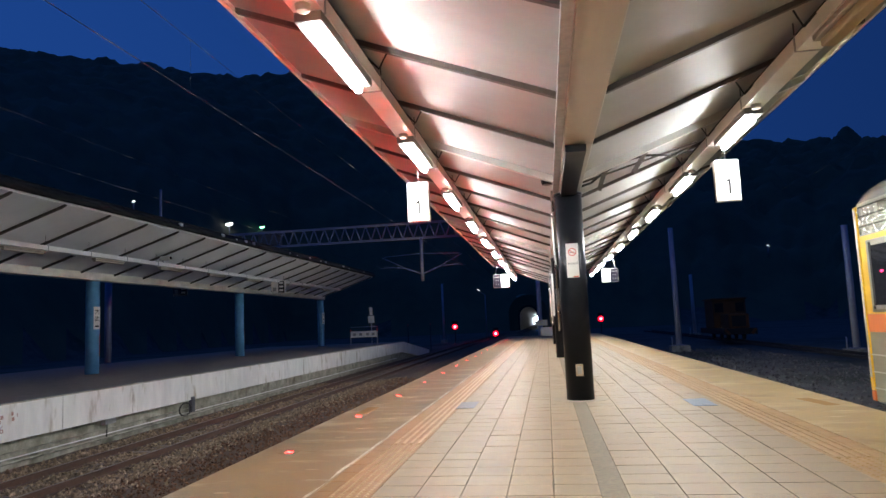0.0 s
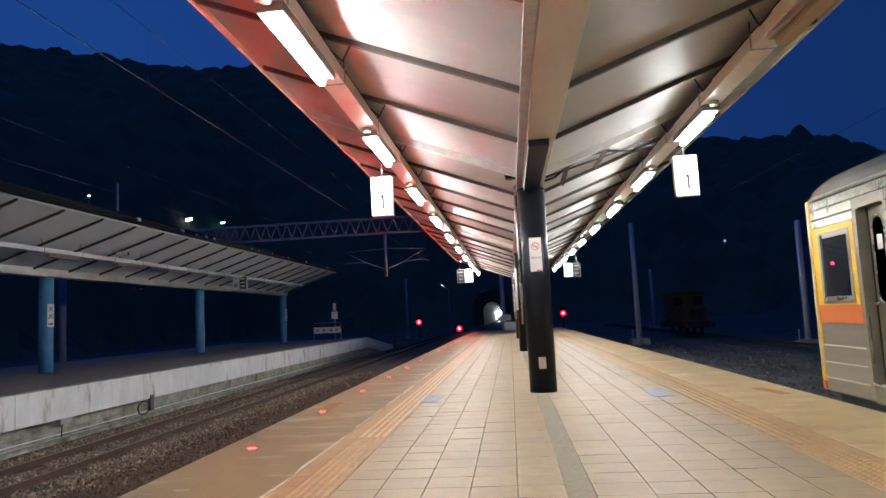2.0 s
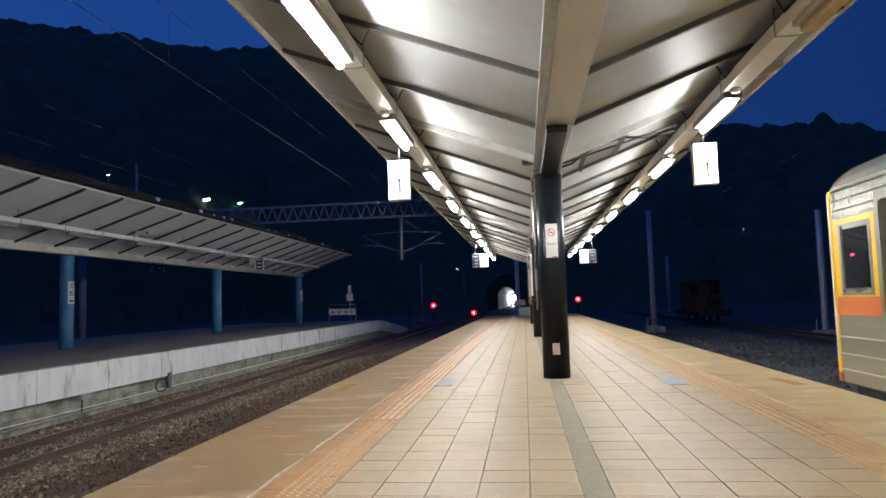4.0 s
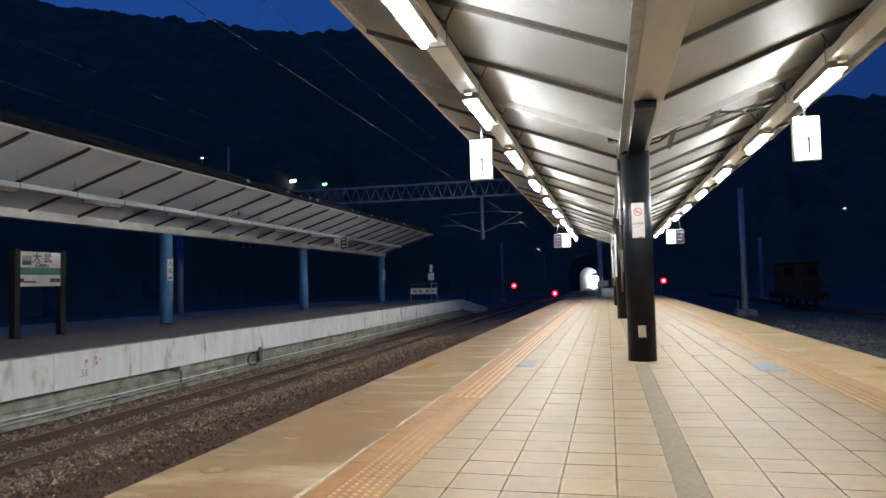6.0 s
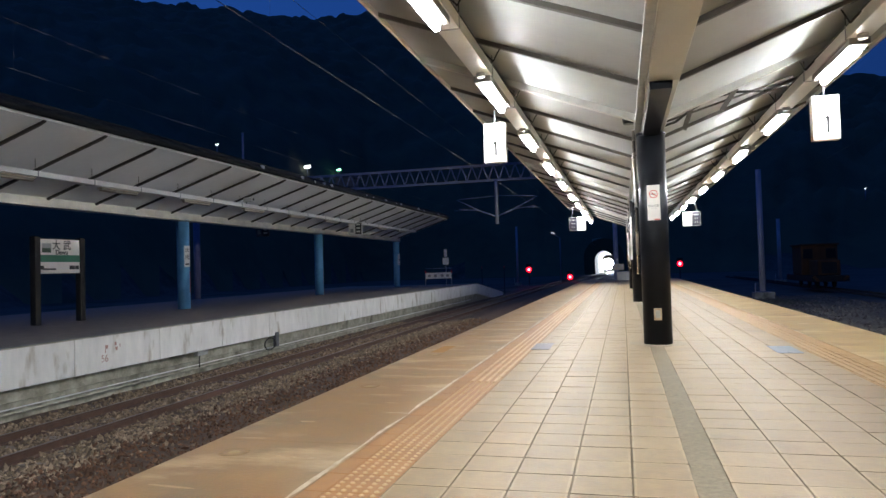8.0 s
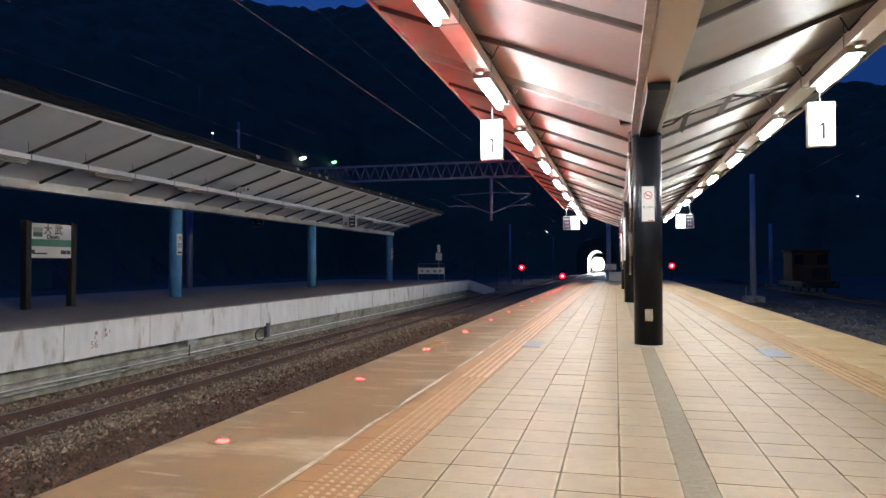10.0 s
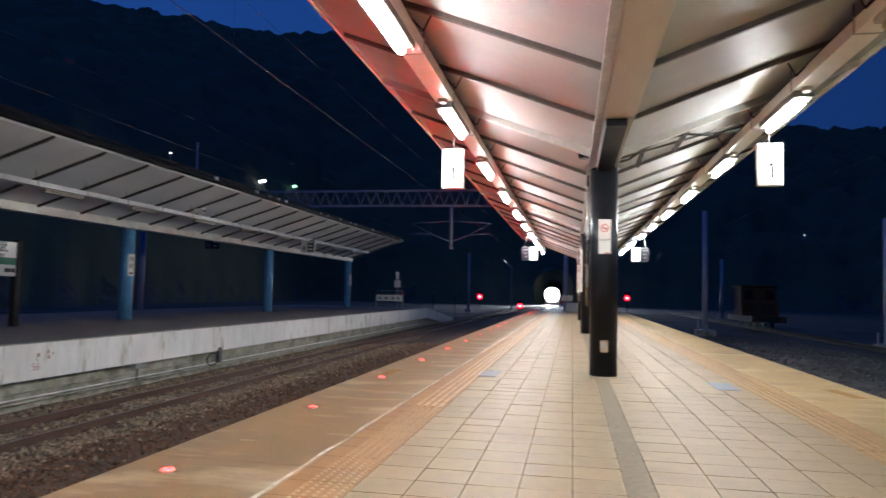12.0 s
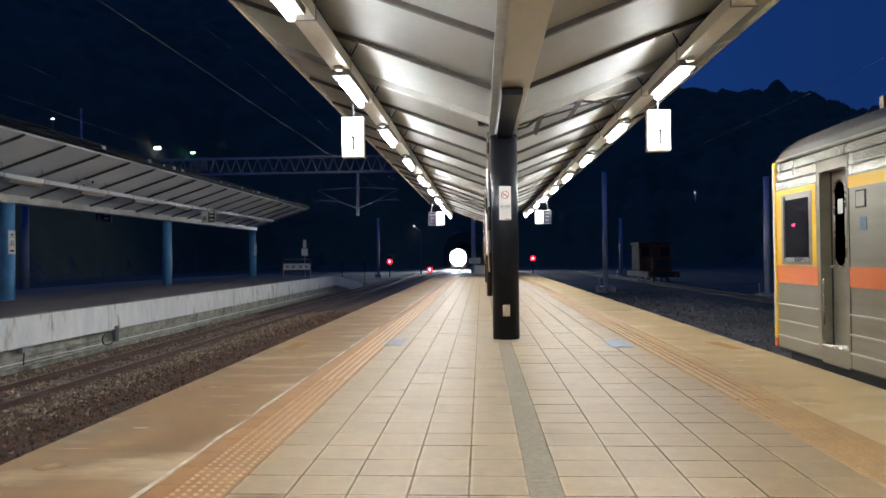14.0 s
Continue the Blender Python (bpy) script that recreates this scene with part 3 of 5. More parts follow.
def build_covers():
    for x, y, m, lab in ((-1.08, 9.05, GREY_COVER, "grey metal inspection cover set in the tiles"), (1.75, 8.75, BLUE_COVER, "blue-grey metal inspection cover set in the tiles")):
        t = thing("inspection_cover", (x, y, 0.0), lab, "cover")
        part("plate", box(-0.13, 0.13, -0.34, 0.34, 0.0008, 0.005, 0.001), m, t)
        for sy in (-0.27, 0.27):
            part("handle", box(-0.04, 0.04, sy - 0.012, sy + 0.012, 0.0055, 0.009), GALV, t)
    for x, y, rz in ((-2.32, 8.75, 0), (2.99, 8.55, 8)):
        t = thing("paint_patch", (x, y, 0.0, 0, 0, rz), "worn yellow painted door mark on the platform edge", "floor marking")
        part("patch", box(-0.08, 0.08, -0.34, 0.34, 0.0006, 0.0018), YELLOW_PATCH, t)
    rng = random.Random(21)
    for k in range(24):
        x, y = rng.uniform(-2.35, -1.75), 3.0 + 0.55 * k + rng.uniform(-0.2, 0.2)
        w = rng.uniform(0.05, 0.2)
        whole("paint_trace", moved(rod((0, 0, 0), (0, 0, 0.0012), 1.0, 14), Matrix.Diagonal((w, rng.uniform(0.006, 0.02), 1, 1))), FADED, "faded trace of white paint on the platform edge", "floor marking", (x, y, 0.0005, 0, 0, rng.uniform(-8, 8)), "paint traces")


# ---- red edge lamps ----
drums = []


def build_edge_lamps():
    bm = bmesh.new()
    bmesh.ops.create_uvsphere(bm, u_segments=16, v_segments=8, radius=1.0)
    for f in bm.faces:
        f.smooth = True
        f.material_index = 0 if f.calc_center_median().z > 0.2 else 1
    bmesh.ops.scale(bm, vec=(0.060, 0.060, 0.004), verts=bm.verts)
    # added cluster of emitters, each sunk in a short dark tube keeping beams upright
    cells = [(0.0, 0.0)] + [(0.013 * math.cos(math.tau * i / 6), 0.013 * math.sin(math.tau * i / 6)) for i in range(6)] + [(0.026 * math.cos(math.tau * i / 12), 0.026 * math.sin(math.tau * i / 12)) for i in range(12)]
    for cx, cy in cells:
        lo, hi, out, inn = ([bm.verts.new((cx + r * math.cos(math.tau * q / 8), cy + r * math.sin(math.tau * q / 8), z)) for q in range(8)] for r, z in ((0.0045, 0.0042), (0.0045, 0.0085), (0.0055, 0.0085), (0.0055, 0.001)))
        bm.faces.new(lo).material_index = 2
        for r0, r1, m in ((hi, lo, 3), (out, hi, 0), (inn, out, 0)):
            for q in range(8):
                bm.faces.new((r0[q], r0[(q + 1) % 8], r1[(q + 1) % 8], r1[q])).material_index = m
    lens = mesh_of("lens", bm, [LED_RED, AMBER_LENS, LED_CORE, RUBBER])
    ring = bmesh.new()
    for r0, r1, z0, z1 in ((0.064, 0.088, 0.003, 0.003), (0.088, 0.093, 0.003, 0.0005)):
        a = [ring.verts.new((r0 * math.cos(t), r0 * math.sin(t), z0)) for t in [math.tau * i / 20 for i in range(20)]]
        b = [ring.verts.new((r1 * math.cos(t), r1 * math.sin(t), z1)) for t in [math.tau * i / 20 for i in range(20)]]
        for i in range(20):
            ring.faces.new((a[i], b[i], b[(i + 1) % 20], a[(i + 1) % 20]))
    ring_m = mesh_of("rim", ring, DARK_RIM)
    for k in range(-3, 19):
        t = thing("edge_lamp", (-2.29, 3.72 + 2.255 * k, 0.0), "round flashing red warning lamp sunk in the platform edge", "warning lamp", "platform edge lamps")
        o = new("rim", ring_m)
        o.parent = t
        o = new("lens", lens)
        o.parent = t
        tagged(o, "round red lens flipped over to stand for switching")
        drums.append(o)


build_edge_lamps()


# ---- tracks ----
def build_tracks():
    for name, tx, lab in (("near_track", TRACK_NEAR, "rusty ballasted railway track beside the island platform"), ("far_track", TRACK_FAR, "rusty ballasted railway track beside the opposite platform"), ("yard_track", 4.81, "rusty siding track under the parked train"), ("back_siding", 14.2, "old siding track in the dark yard")):
        base = thing(name, (0, 0, 0), lab, "railway track", kind="structure")
        ys = [-12 + 6 * i for i in range(75 if tx < 0 else 20)]
        for sx in (-0.5335, 0.5335):
            prof = [(-0.065, -0.14), (0.065, -0.14), (0.065, -0.125), (0.012, -0.11), (0.012, -0.04), (0.034, -0.03), (0.034, -0.004), (-0.034, -0.004), (-0.034, -0.03), (-0.012, -0.04), (-0.012, -0.11), (-0.065, -0.125)]
            st = [(tx + sx + (bend(y) if tx == TRACK_FAR else 0), y, RAIL) for y in ys if tx != TRACK_FAR or y < 160]
            part("rail", sweep(prof, st), RUST if tx < 10 else TRAIN_DARK, base)
            part("rail_head", sweep([(-0.025, -0.004), (0.025, -0.004), (0.025, 0.0), (-0.025, 0.0)], st), RAIL_TOP if tx == TRACK_NEAR else RAIL_WORN if tx == TRACK_FAR else RUST if tx < 10 else TRAIN_DARK, base)
        sl = mesh_of("sleeper", box(-1.0, 1.0, -0.1, 0.1, RAIL - 0.3, RAIL - 0.142, 0.012), SLEEPER)
        for k in range(110 if tx < 10 else 0):
            o = new("sleeper", sl)
            o.parent, o.matrix_basis = base, pose(tx, -2 + 0.62 * k, 0)


build_tracks()


# ---- canopy ----
Z_MID, Z_EDGE = 2.90, 3.95
X_IN = 0.17


def soffit_z(d):
    return Z_MID + (Z_EDGE - Z_MID) * (d - X_IN) / (2.97 - X_IN)


RIB_STEP = BAY / 6
RIBS = [8.95 + RIB_STEP * k for k in range(-13, 17)]


def build_canopy():
    base = thing("platform_canopy", (0, 0, 0), "white sheet metal butterfly canopy on black columns", "canopy", kind="structure")
    for s in (-1, 1):
        ys = [ROOF_START] + RIBS + [ROOF_END]
        for y0, y1 in zip(ys, ys[1:]):
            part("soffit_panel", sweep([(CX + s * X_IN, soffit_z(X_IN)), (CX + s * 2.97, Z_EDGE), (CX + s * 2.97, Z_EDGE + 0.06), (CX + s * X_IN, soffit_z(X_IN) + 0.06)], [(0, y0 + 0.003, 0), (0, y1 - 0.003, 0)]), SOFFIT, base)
        for k, y in enumerate(RIBS):
            h = 0.045
            if (k - 13) % 6 == 0:
                deep = 0.09
                part("tie_channel", sweep([(CX + s * X_IN, soffit_z(X_IN) - deep), (CX + s * 2.96, Z_EDGE - deep), (CX + s * 2.96, Z_EDGE - 0.001), (CX + s * X_IN, soffit_z(X_IN) - 0.001)], [(0, y - 0.05, 0), (0, y + 0.05, 0)]), BEAM, base, "pale drilled steel channel")
                continue
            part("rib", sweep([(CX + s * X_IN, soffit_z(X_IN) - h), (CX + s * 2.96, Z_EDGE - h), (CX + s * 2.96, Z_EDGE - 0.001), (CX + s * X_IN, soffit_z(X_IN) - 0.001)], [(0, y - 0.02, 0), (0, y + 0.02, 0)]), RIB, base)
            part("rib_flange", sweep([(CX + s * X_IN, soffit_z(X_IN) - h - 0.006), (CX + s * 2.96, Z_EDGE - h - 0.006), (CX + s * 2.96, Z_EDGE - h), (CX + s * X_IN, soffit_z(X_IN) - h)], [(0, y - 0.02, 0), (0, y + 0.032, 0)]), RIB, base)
        part("edge_fascia", sweep([(CX + s * 2.972, Z_EDGE - 0.05), (CX + s * 3.01, Z_EDGE - 0.05), (CX + s * 3.01, Z_EDGE + 0.1), (CX + s * 2.972, Z_EDGE + 0.1)], [(0, ROOF_START, 0), (0, ROOF_END, 0)]), TRAY, base)
    part("side_flashing", box(CX - 0.20, CX - 0.122, ROOF_START, ROOF_END, 2.78, 2.835), GALV, base, "bright folded flashing")
    for k, (y0, y1) in enumerate(zip([ROOF_START] + [9.4 - 2.6 + 3.333 * i for i in range(-6, 9)], [9.4 - 2.6 + 3.333 * i for i in range(-6, 9)] + [ROOF_END])):
        part("beam_cover", box(CX - 0.12, CX + 0.172, y0 + 0.003, y1 - 0.003, 2.76, 3.05, 0.008), BEAM, base)
    for y in PILLARS:
        col = part("column", rod((CX, y, 0.0), (CX, y, 2.74), 0.18, 32), BLACK_PAINT, base, "glossy black round steel column")
        part("mortar_patch", rod((CX, y, 0.0), (CX, y, 0.0022), 0.36, 28), DRAIN_LIGHT, col, "pale mortar patch round the foot")
        part("collar", rod((CX, y, 2.70), (CX, y, 2.735), 0.188, 32), BLACK_PAINT, col)
        part("haunch", sweep([(CX - 0.10, 2.68), (CX + 0.10, 2.68), (CX + 0.105, 2.752), (CX - 0.105, 2.752)], [(0, y - 2.6, 0.004), (0, y + 2.6, 0.004)]), BLACK_PAINT, col)
        part("down_pipe", rod((CX - 0.215, y + 0.05, 0.9), (CX - 0.215, y + 0.05, 2.8), 0.02, 10), CHROME, col)
    return base


canopy = build_canopy()

LCX, LX, LZ = 0.435, 1.945, 3.18
LIGHT_Y = [8.5 + BAY / 3 * k for k in range(-6, 9)]


def build_lights():
    for s in (-1, 1):
        x = LCX + s * LX
        base = thing("cable_tray", (x, 0, 0), "white metal cable tray hung under the canopy", "cable tray")
        n = 0
        y = ROOF_START + 0.2
        while y < ROOF_END - 0.5:
            y1 = min(y + 1.6667, ROOF_END - 0.3)
            part("tray_length", box(-0.105, 0.105, y + 0.003, y1 - 0.003, LZ + 0.09, LZ + 0.22, 0.004), TRAY_WHITE, base)
            part("clamp", box(-0.112, 0.112, y1 - 0.012, y1 + 0.012, LZ + 0.085, LZ + 0.235), GALV, base)
            for sx in (-0.105, 0.105):
                part("hanger", rod((sx, y1, LZ + 0.2), (sx, y1, soffit_z(LX + s * sx)), 0.006, 6), RIB, base)
            y = y1
        for y in RIBS:
            if 3 < y < 24:
                bm = bmesh.new()
                top = soffit_z(LX - 0.30) - 0.05
                pts = [(-s * 0.30, 0.02, top), (-s * 0.25, 0.07, top - 0.05), (-s * 0.21, 0.08, top - 0.12), (-s * 0.12, 0.06, LZ + 0.20)]
                for a, b in zip(pts, pts[1:]):
                    bm_rod(bm, (a[0], y + a[1], a[2]), (b[0], y + b[1], b[2]), 0.008, 6)
                part("drop_cable", bm, RUBBER, base, "short black drop cable")
        part("black_cable", rod((-s * 0.09, ROOF_START + 0.3, LZ + 0.235), (-s * 0.09, ROOF_END - 0.4, LZ + 0.235), 0.012, 6), RUBBER, base)
    lamp = None
    for s in (-1, 1):
        x = LCX + s * LX
        for y in LIGHT_Y:
            if lamp is None:
                lamp = thing("fluorescent_light", (x, y, LZ), "lit white fluorescent light under the cable tray", "light", "platform lights")
                part("housing", box(-0.10, 0.10, -0.70, 0.70, 0.012, 0.088, 0.008), LAMP_METAL, lamp, "grey metal housing")
                bm = sweep([(-0.019, -0.064), (0.019, -0.064), (0.031, -0.052), (0.036, 0.010), (-0.036, 0.010), (-0.031, -0.052)], [(0, -0.61, 0), (0, 0.61, 0)])
                bm.normal_update()
                for f in bm.faces:
                    f.material_index = 0 if f.normal.z < -0.5 else 1
                part("diffuser", bm, [DIFFUSER, DIFFUSER_SIDE], lamp)
                part("sensor_dome", rod((0, -0.79, 0.04), (0, -0.79, 0.088), 0.045, 14, 0.055), TRAY, lamp)
            elif s > 0 and 4 < y < 6:
                off = thing("fluorescent_light", (x, y, LZ), "unlit fluorescent light with a yellowed cover", "light", "platform lights")
                part("housing", box(-0.095, 0.095, -0.70, 0.70, 0.035, 0.088, 0.012), TRAY, off)
                part("diffuser", box(-0.062, 0.062, -0.64, 0.64, -0.04, 0.033, 0.02), YELLOWED, off, "yellowed dark diffuser")
            else:
                copy_thing(lamp, pose(x, y, LZ))


build_lights()


def build_column_fittings():
    sg = thing("no_smoking_sign", (CX, 9.4 - 0.183, 1.815), "white no smoking sign on a black column", "sign")
    bm = box(-0.078, 0.078, -0.004, 0.003, -0.225, 0.225, 0.001)
    part("plate", bm, WHITE_SIGN, sg)
    ring = bmesh.new()
    pts = [(math.cos(math.tau * i / 28), math.sin(math.tau * i / 28)) for i in range(28)]
    o_ = [ring.verts.new((0.053 * c, -0.006, 0.11 + 0.053 * s_)) for c, s_ in pts]
    i_ = [ring.verts.new((0.043 * c, -0.006, 0.11 + 0.043 * s_)) for c, s_ in pts]
    for i in range(28):
        ring.faces.new((o_[i], o_[(i + 1) % 28], i_[(i + 1) % 28], i_[i]))
    part("red_ring", ring, RED_INK, sg, "red prohibition ring")
    part("red_bar", moved(box(-0.046, 0.046, -0.0065, -0.0055, -0.005, 0.005), Matrix.Translation((0, 0, 0.11)) @ Matrix.Rotation(radians(42), 4, "Y")), RED_INK, sg)
    part("cigarette", box(-0.03, 0.026, -0.0055, -0.0045, 0.103, 0.113), BLACK_INK, sg)
    part("letters", moved(text_bm("禁止吸菸", 0.034), Matrix.Translation((0, -0.005, -0.045))), BLACK_INK, sg, "black writing")
    part("small_letters", moved(text_bm("No Smoking", 0.014), Matrix.Translation((0, -0.005, -0.075))), GREY_INK, sg)
    part("red_corner", box(0.0, 0.068, -0.006, -0.0045, -0.222, -0.208), RED_INK, sg)
    so = thing("wall_socket", (CX, 9.4 - 0.185, 0.39), "cream power socket with metal frame on a black column", "socket")
    part("frame", box(-0.047, 0.047, -0.02, 0.012, -0.075, 0.075, 0.004), FADED, so)
    part("cover", box(-0.027, 0.027, -0.034, -0.019, -0.045, 0.05, 0.006), BEAM, so)
    # plain narrow white strips on the further columns
    for y in PILLARS[3:]:
        t = thing("column_notice", (CX - 0.17, y - 0.10, 1.72), "narrow white strip on a black column", "sign", "column notices")
        part("plate", moved(box(-0.045, 0.045, -0.003, 0.003, -0.58, 0.58), Matrix.Rotation(radians(-58), 4, "Z")), WHITE_SIGN, t)
    # brackets and cable beside the first column
    t = thing("cable_bracket", (0, 9.28, 0), "grey steel brackets holding a black cable under the canopy", "bracket")
    for (x0, z0), (x1, z1) in (((0.80, 2.74), (0.93, 3.10)), ((1.24, 2.92), (1.50, 3.30))):
        part("arm", moved(box(-0.03, 0.03, -0.025, 0.025, -0.2, 0.2), Matrix.Translation(((x0 + x1) / 2, 0, (z0 + z1) / 2)) @ Matrix.Rotation(math.atan2(x1 - x0, z1 - z0), 4, "Y")), RIB, t)
    pts = [(0.55, 0, 2.80), (0.70, 0, 2.84), (0.85, 0, 2.95), (1.10, 0, 3.10), (1.42, 0, 3.16), (1.75, 0, 3.14), (2.05, 0, 3.2)]
    bm = bmesh.new()
    for a, b in zip(pts, pts[1:]):
        bm_rod(bm, a, b, 0.016, 8)
    part("cable", bm, RUBBER, t, "black cable")
    part("conduit", rod((0.56, 0.06, 2.86), (2.1, 0.06, 3.30), 0.014, 8), RIB, t)
    part("camera_dome", rod((0.12, 0, 2.86), (0.12, 0, 2.95), 0.07, 14, 0.09), BLACK_PAINT, t)


build_column_fittings()


def build_hanging_signs():
    for s in (-1, 1):
        x = CX + s * 2.04
        t = thing("number_box", (x, 9.3, 0), "lit white box sign with the number 1", "light box", "platform number boxes")
        part("case", box(-0.152, 0.152, -0.045, 0.075, 2.475, 3.02, 0.006), WHITE_SIGN, t)
        part("face", box(-0.139, 0.139, -0.05, -0.046, 2.49, 3.005), BOXLIT, t, "glowing white face")
        part("numeral", box(0.0, 0.032, -0.0565, -0.0515, 2.56, 2.765), BLACK_INK, t, "dark number 1")
        part("numeral_flag", moved(box(-0.032, 0.032, -0.0025, 0.0025, -0.012, 0.012), Matrix.Translation((-0.014, -0.054, 2.735)) @ Matrix.Rotation(radians(-42), 4, "Y")), BLACK_INK, t)
        part("rod", rod((0, 0.02, 3.015), (0, 0.02, 3.2), 0.012, 8), GALV, t)
        x = CX + s * 1.96
        t = thing("direction_sign", (x, 25.4, 0), "hanging sign, one half lit and one half dark with white text", "sign", "direction signs")
        part("case", box(-0.30, 0.30, -0.04, 0.04, 2.28, 2.78, 0.005), GALV, t)
        lit = 1 if s < 0 else -1
        part("lit_face", box(min(0.0, lit * 0.29), max(0.0, lit * 0.29), -0.045, -0.041, 2.295, 2.765), BOXLIT, t, "glowing white half")
        dk = part("dark_face", box(min(-0.01 * lit, -lit * 0.29), max(-0.01 * lit, -lit * 0.29), -0.045, -0.041, 2.295, 2.765), PURPLE_PANEL, t, "dark purple half")
        for j in range(3):
            for q in range(4 if j == 0 else 2):
                xq = -lit * 0.15 + ((q - 1.5) * 0.052 if j == 0 else (q - 0.5) * 0.075)
                part("text_bar", box(xq - 0.016, xq + 0.016, -0.048, -0.0455, 2.655 - 0.13 * j, 2.69 - 0.13 * j), GREY_INK, dk)
        for sx in (-0.2, 0.2):
            part("rod", rod((sx, 0, 2.78), (sx * 0.6, 0, 3.2), 0.01, 6), GALV, t)


build_hanging_signs()


# ---- opposite platform ----
def build_opposite():
    base = thing("opposite_platform", (0, 0, 0), "opposite platform with whitewashed concrete edge and dark paving", "platform", kind="structure")
    part("deck", box(-19.5, LP_EDGE - 0.205, -12, 46.6, -0.3, LP_TOP), ASPHALT, base)
    part("coping", box(LP_EDGE - 0.204, LP_EDGE + 0.012, -12, 46.6, LP_TOP - 0.018, LP_TOP + 0.004, 0.004), OLD_WALL, base)
    part("retaining_wall", box(-19.5, LP_EDGE - 0.22, -12, 46.6, -1.5, -0.3), OLD_WALL, base)
    part("ramp", sweep([(-19.5, -1.5), (LP_EDGE - 0.2, -1.5), (LP_EDGE - 0.2, LP_TOP), (-19.5, LP_TOP)], [(0, 46.6, 0), (0, 57, -1.0)]), OLD_WALL, base)
    part("ramp_panel", sweep([(LP_EDGE - 0.19, -0.74), (LP_EDGE, -0.74), (LP_EDGE, LP_TOP), (LP_EDGE - 0.19, LP_TOP)], [(0, 46.05, 0), (0, 46.6, 0), (0, 57, -1.0)]), LEFT_WALL, base)
    y = -11.0
    while y < 46:
        part("edge_panel", box(LP_EDGE - 0.2, LP_EDGE, y + 0.006, y + 2.39, -0.74, LP_TOP - 0.02, 0.006), LEFT_WALL, base)
        y += 2.4
    for z, r, m in ((-1.08, 0.012, TRAY_WHITE), (-1.16, 0.022, OLD_WALL), (-0.97, 0.009, OLD_WALL)):
        whole("trackside_pipe", rod((LP_EDGE - 0.14 + r, -10, z), (LP_EDGE - 0.14 + r, 45, z), r, 8), m, "thin pipe along the foot of the platform wall", "pipe", group="trackside pipes")
    t = thing("cable_loop", (LP_EDGE - 0.02, 17.8, -0.95), "black cable loop with a junction box on the platform wall", "cable")
    bm = bmesh.new()
    ring = [(0.02, 0.30 * math.cos(a), 0.17 * math.sin(a)) for a in [math.tau * i / 16 for i in range(17)]]
    for a, b in zip(ring, ring[1:]):
        bm_rod(bm, a, b, 0.017, 6)
    part("cable", bm, RUBBER, t)
    part("box", box(-0.05, 0.05, 0.3, 0.48, -0.12, 0.3, 0.01), GREY_COVER, t)
    t = thing("junction_box", (LP_EDGE - 0.08, 14.6, -0.78), "small grey junction box below the platform edge", "junction box")
    part("box", box(-0.06, 0.06, -0.2, 0.2, -0.08, 0.05, 0.008), GALV, t)
    part("cable", rod((0, -0.05, -0.08), (0.02, -0.1, -0.36), 0.012, 6), RUBBER, t)
    # faded red stencil strokes on the wall
    t = thing("stencil_mark", (LP_EDGE + 0.002, 11.35, -0.38), "faded red stencilled number on the wall", "marking")
    rm = Matrix.Rotation(radians(90), 4, "Z")
    part("numeral", moved(text_bm("56", 0.2), rm @ Matrix.Translation((0, 0, -0.13))), FADED_RED, t)
    for k, (dy, z, w) in enumerate(((0.05, 0.06, 0.07), (0.30, 0.10, 0.05), (0.32, 0.0, 0.06), (0.02, -0.02, 0.02), (0.42, 0.06, 0.02))):
        part("stroke", box(0, 0.002, dy - w / 2, dy + w / 2, z, z + 0.07), FADED_RED, t)

    can = thing("opposite_canopy", (0, 0, 0), "white sheet canopy of the opposite platform on blue columns", "canopy", kind="structure")
    LC_END = 43.3
    xf, zf, xb, zb = -11.0, 4.23, -14.25, 3.17
    RY = [11.15 + BAY / 6 * k for k in range(-7, 20)]
    for y0, y1 in zip([-1.5] + RY, RY + [LC_END]):
        part("soffit_panel", sweep([(xf, zf), (xb, zb), (xb, zb + 0.06), (xf, zf + 0.06)], [(0, y0 + 0.003, 0), (0, y1 - 0.003, 0)]), SOFFIT_WHITE, can)
    for y in RY:
        part("rib", sweep([(xf + 0.02, zf - 0.03), (xf - 0.12, zf - 0.1), (xb, zb - 0.06), (xb, zb - 0.001), (xf, zf - 0.001)], [(0, y - 0.03, 0), (0, y + 0.03, 0)]), RIB, can)
    part("middle_beam", box(-14.62, -14.25, -1.5, LC_END, 2.93, 3.2, 0.01), BEAM_BRIGHT, can)
    part("soffit_sheet", sweep([(-14.62, zb), (-17.8, zf), (-17.8, zf + 0.06), (-14.62, zb + 0.06)], [(0, -1.5, 0), (0, LC_END, 0)]), SOFFIT_WHITE, can)
    part("edge_gutter", rod((xf + 0.09, -1.5, zf + 0.12), (xf + 0.09, LC_END, zf + 0.12), 0.09, 12), GUTTER_BLACK, can)
    part("roof_edge", box(xf - 0.4, xf + 0.03, -1.5, LC_END, zf + 0.065, zf + 0.3), GUTTER_BLACK, can)
    # white flecks scattered at random along the gutter
    fleck_rng = random.Random(17)
    for k in range(18):
        cy, cw = fleck_rng.uniform(4, 42), fleck_rng.uniform(0.05, 0.16)
        part("white_fleck", box(xf + 0.14, xf + 0.2, cy, cy + cw, zf + 0.12, zf + 0.12 + cw * 0.6), WHITE_SIGN, can)
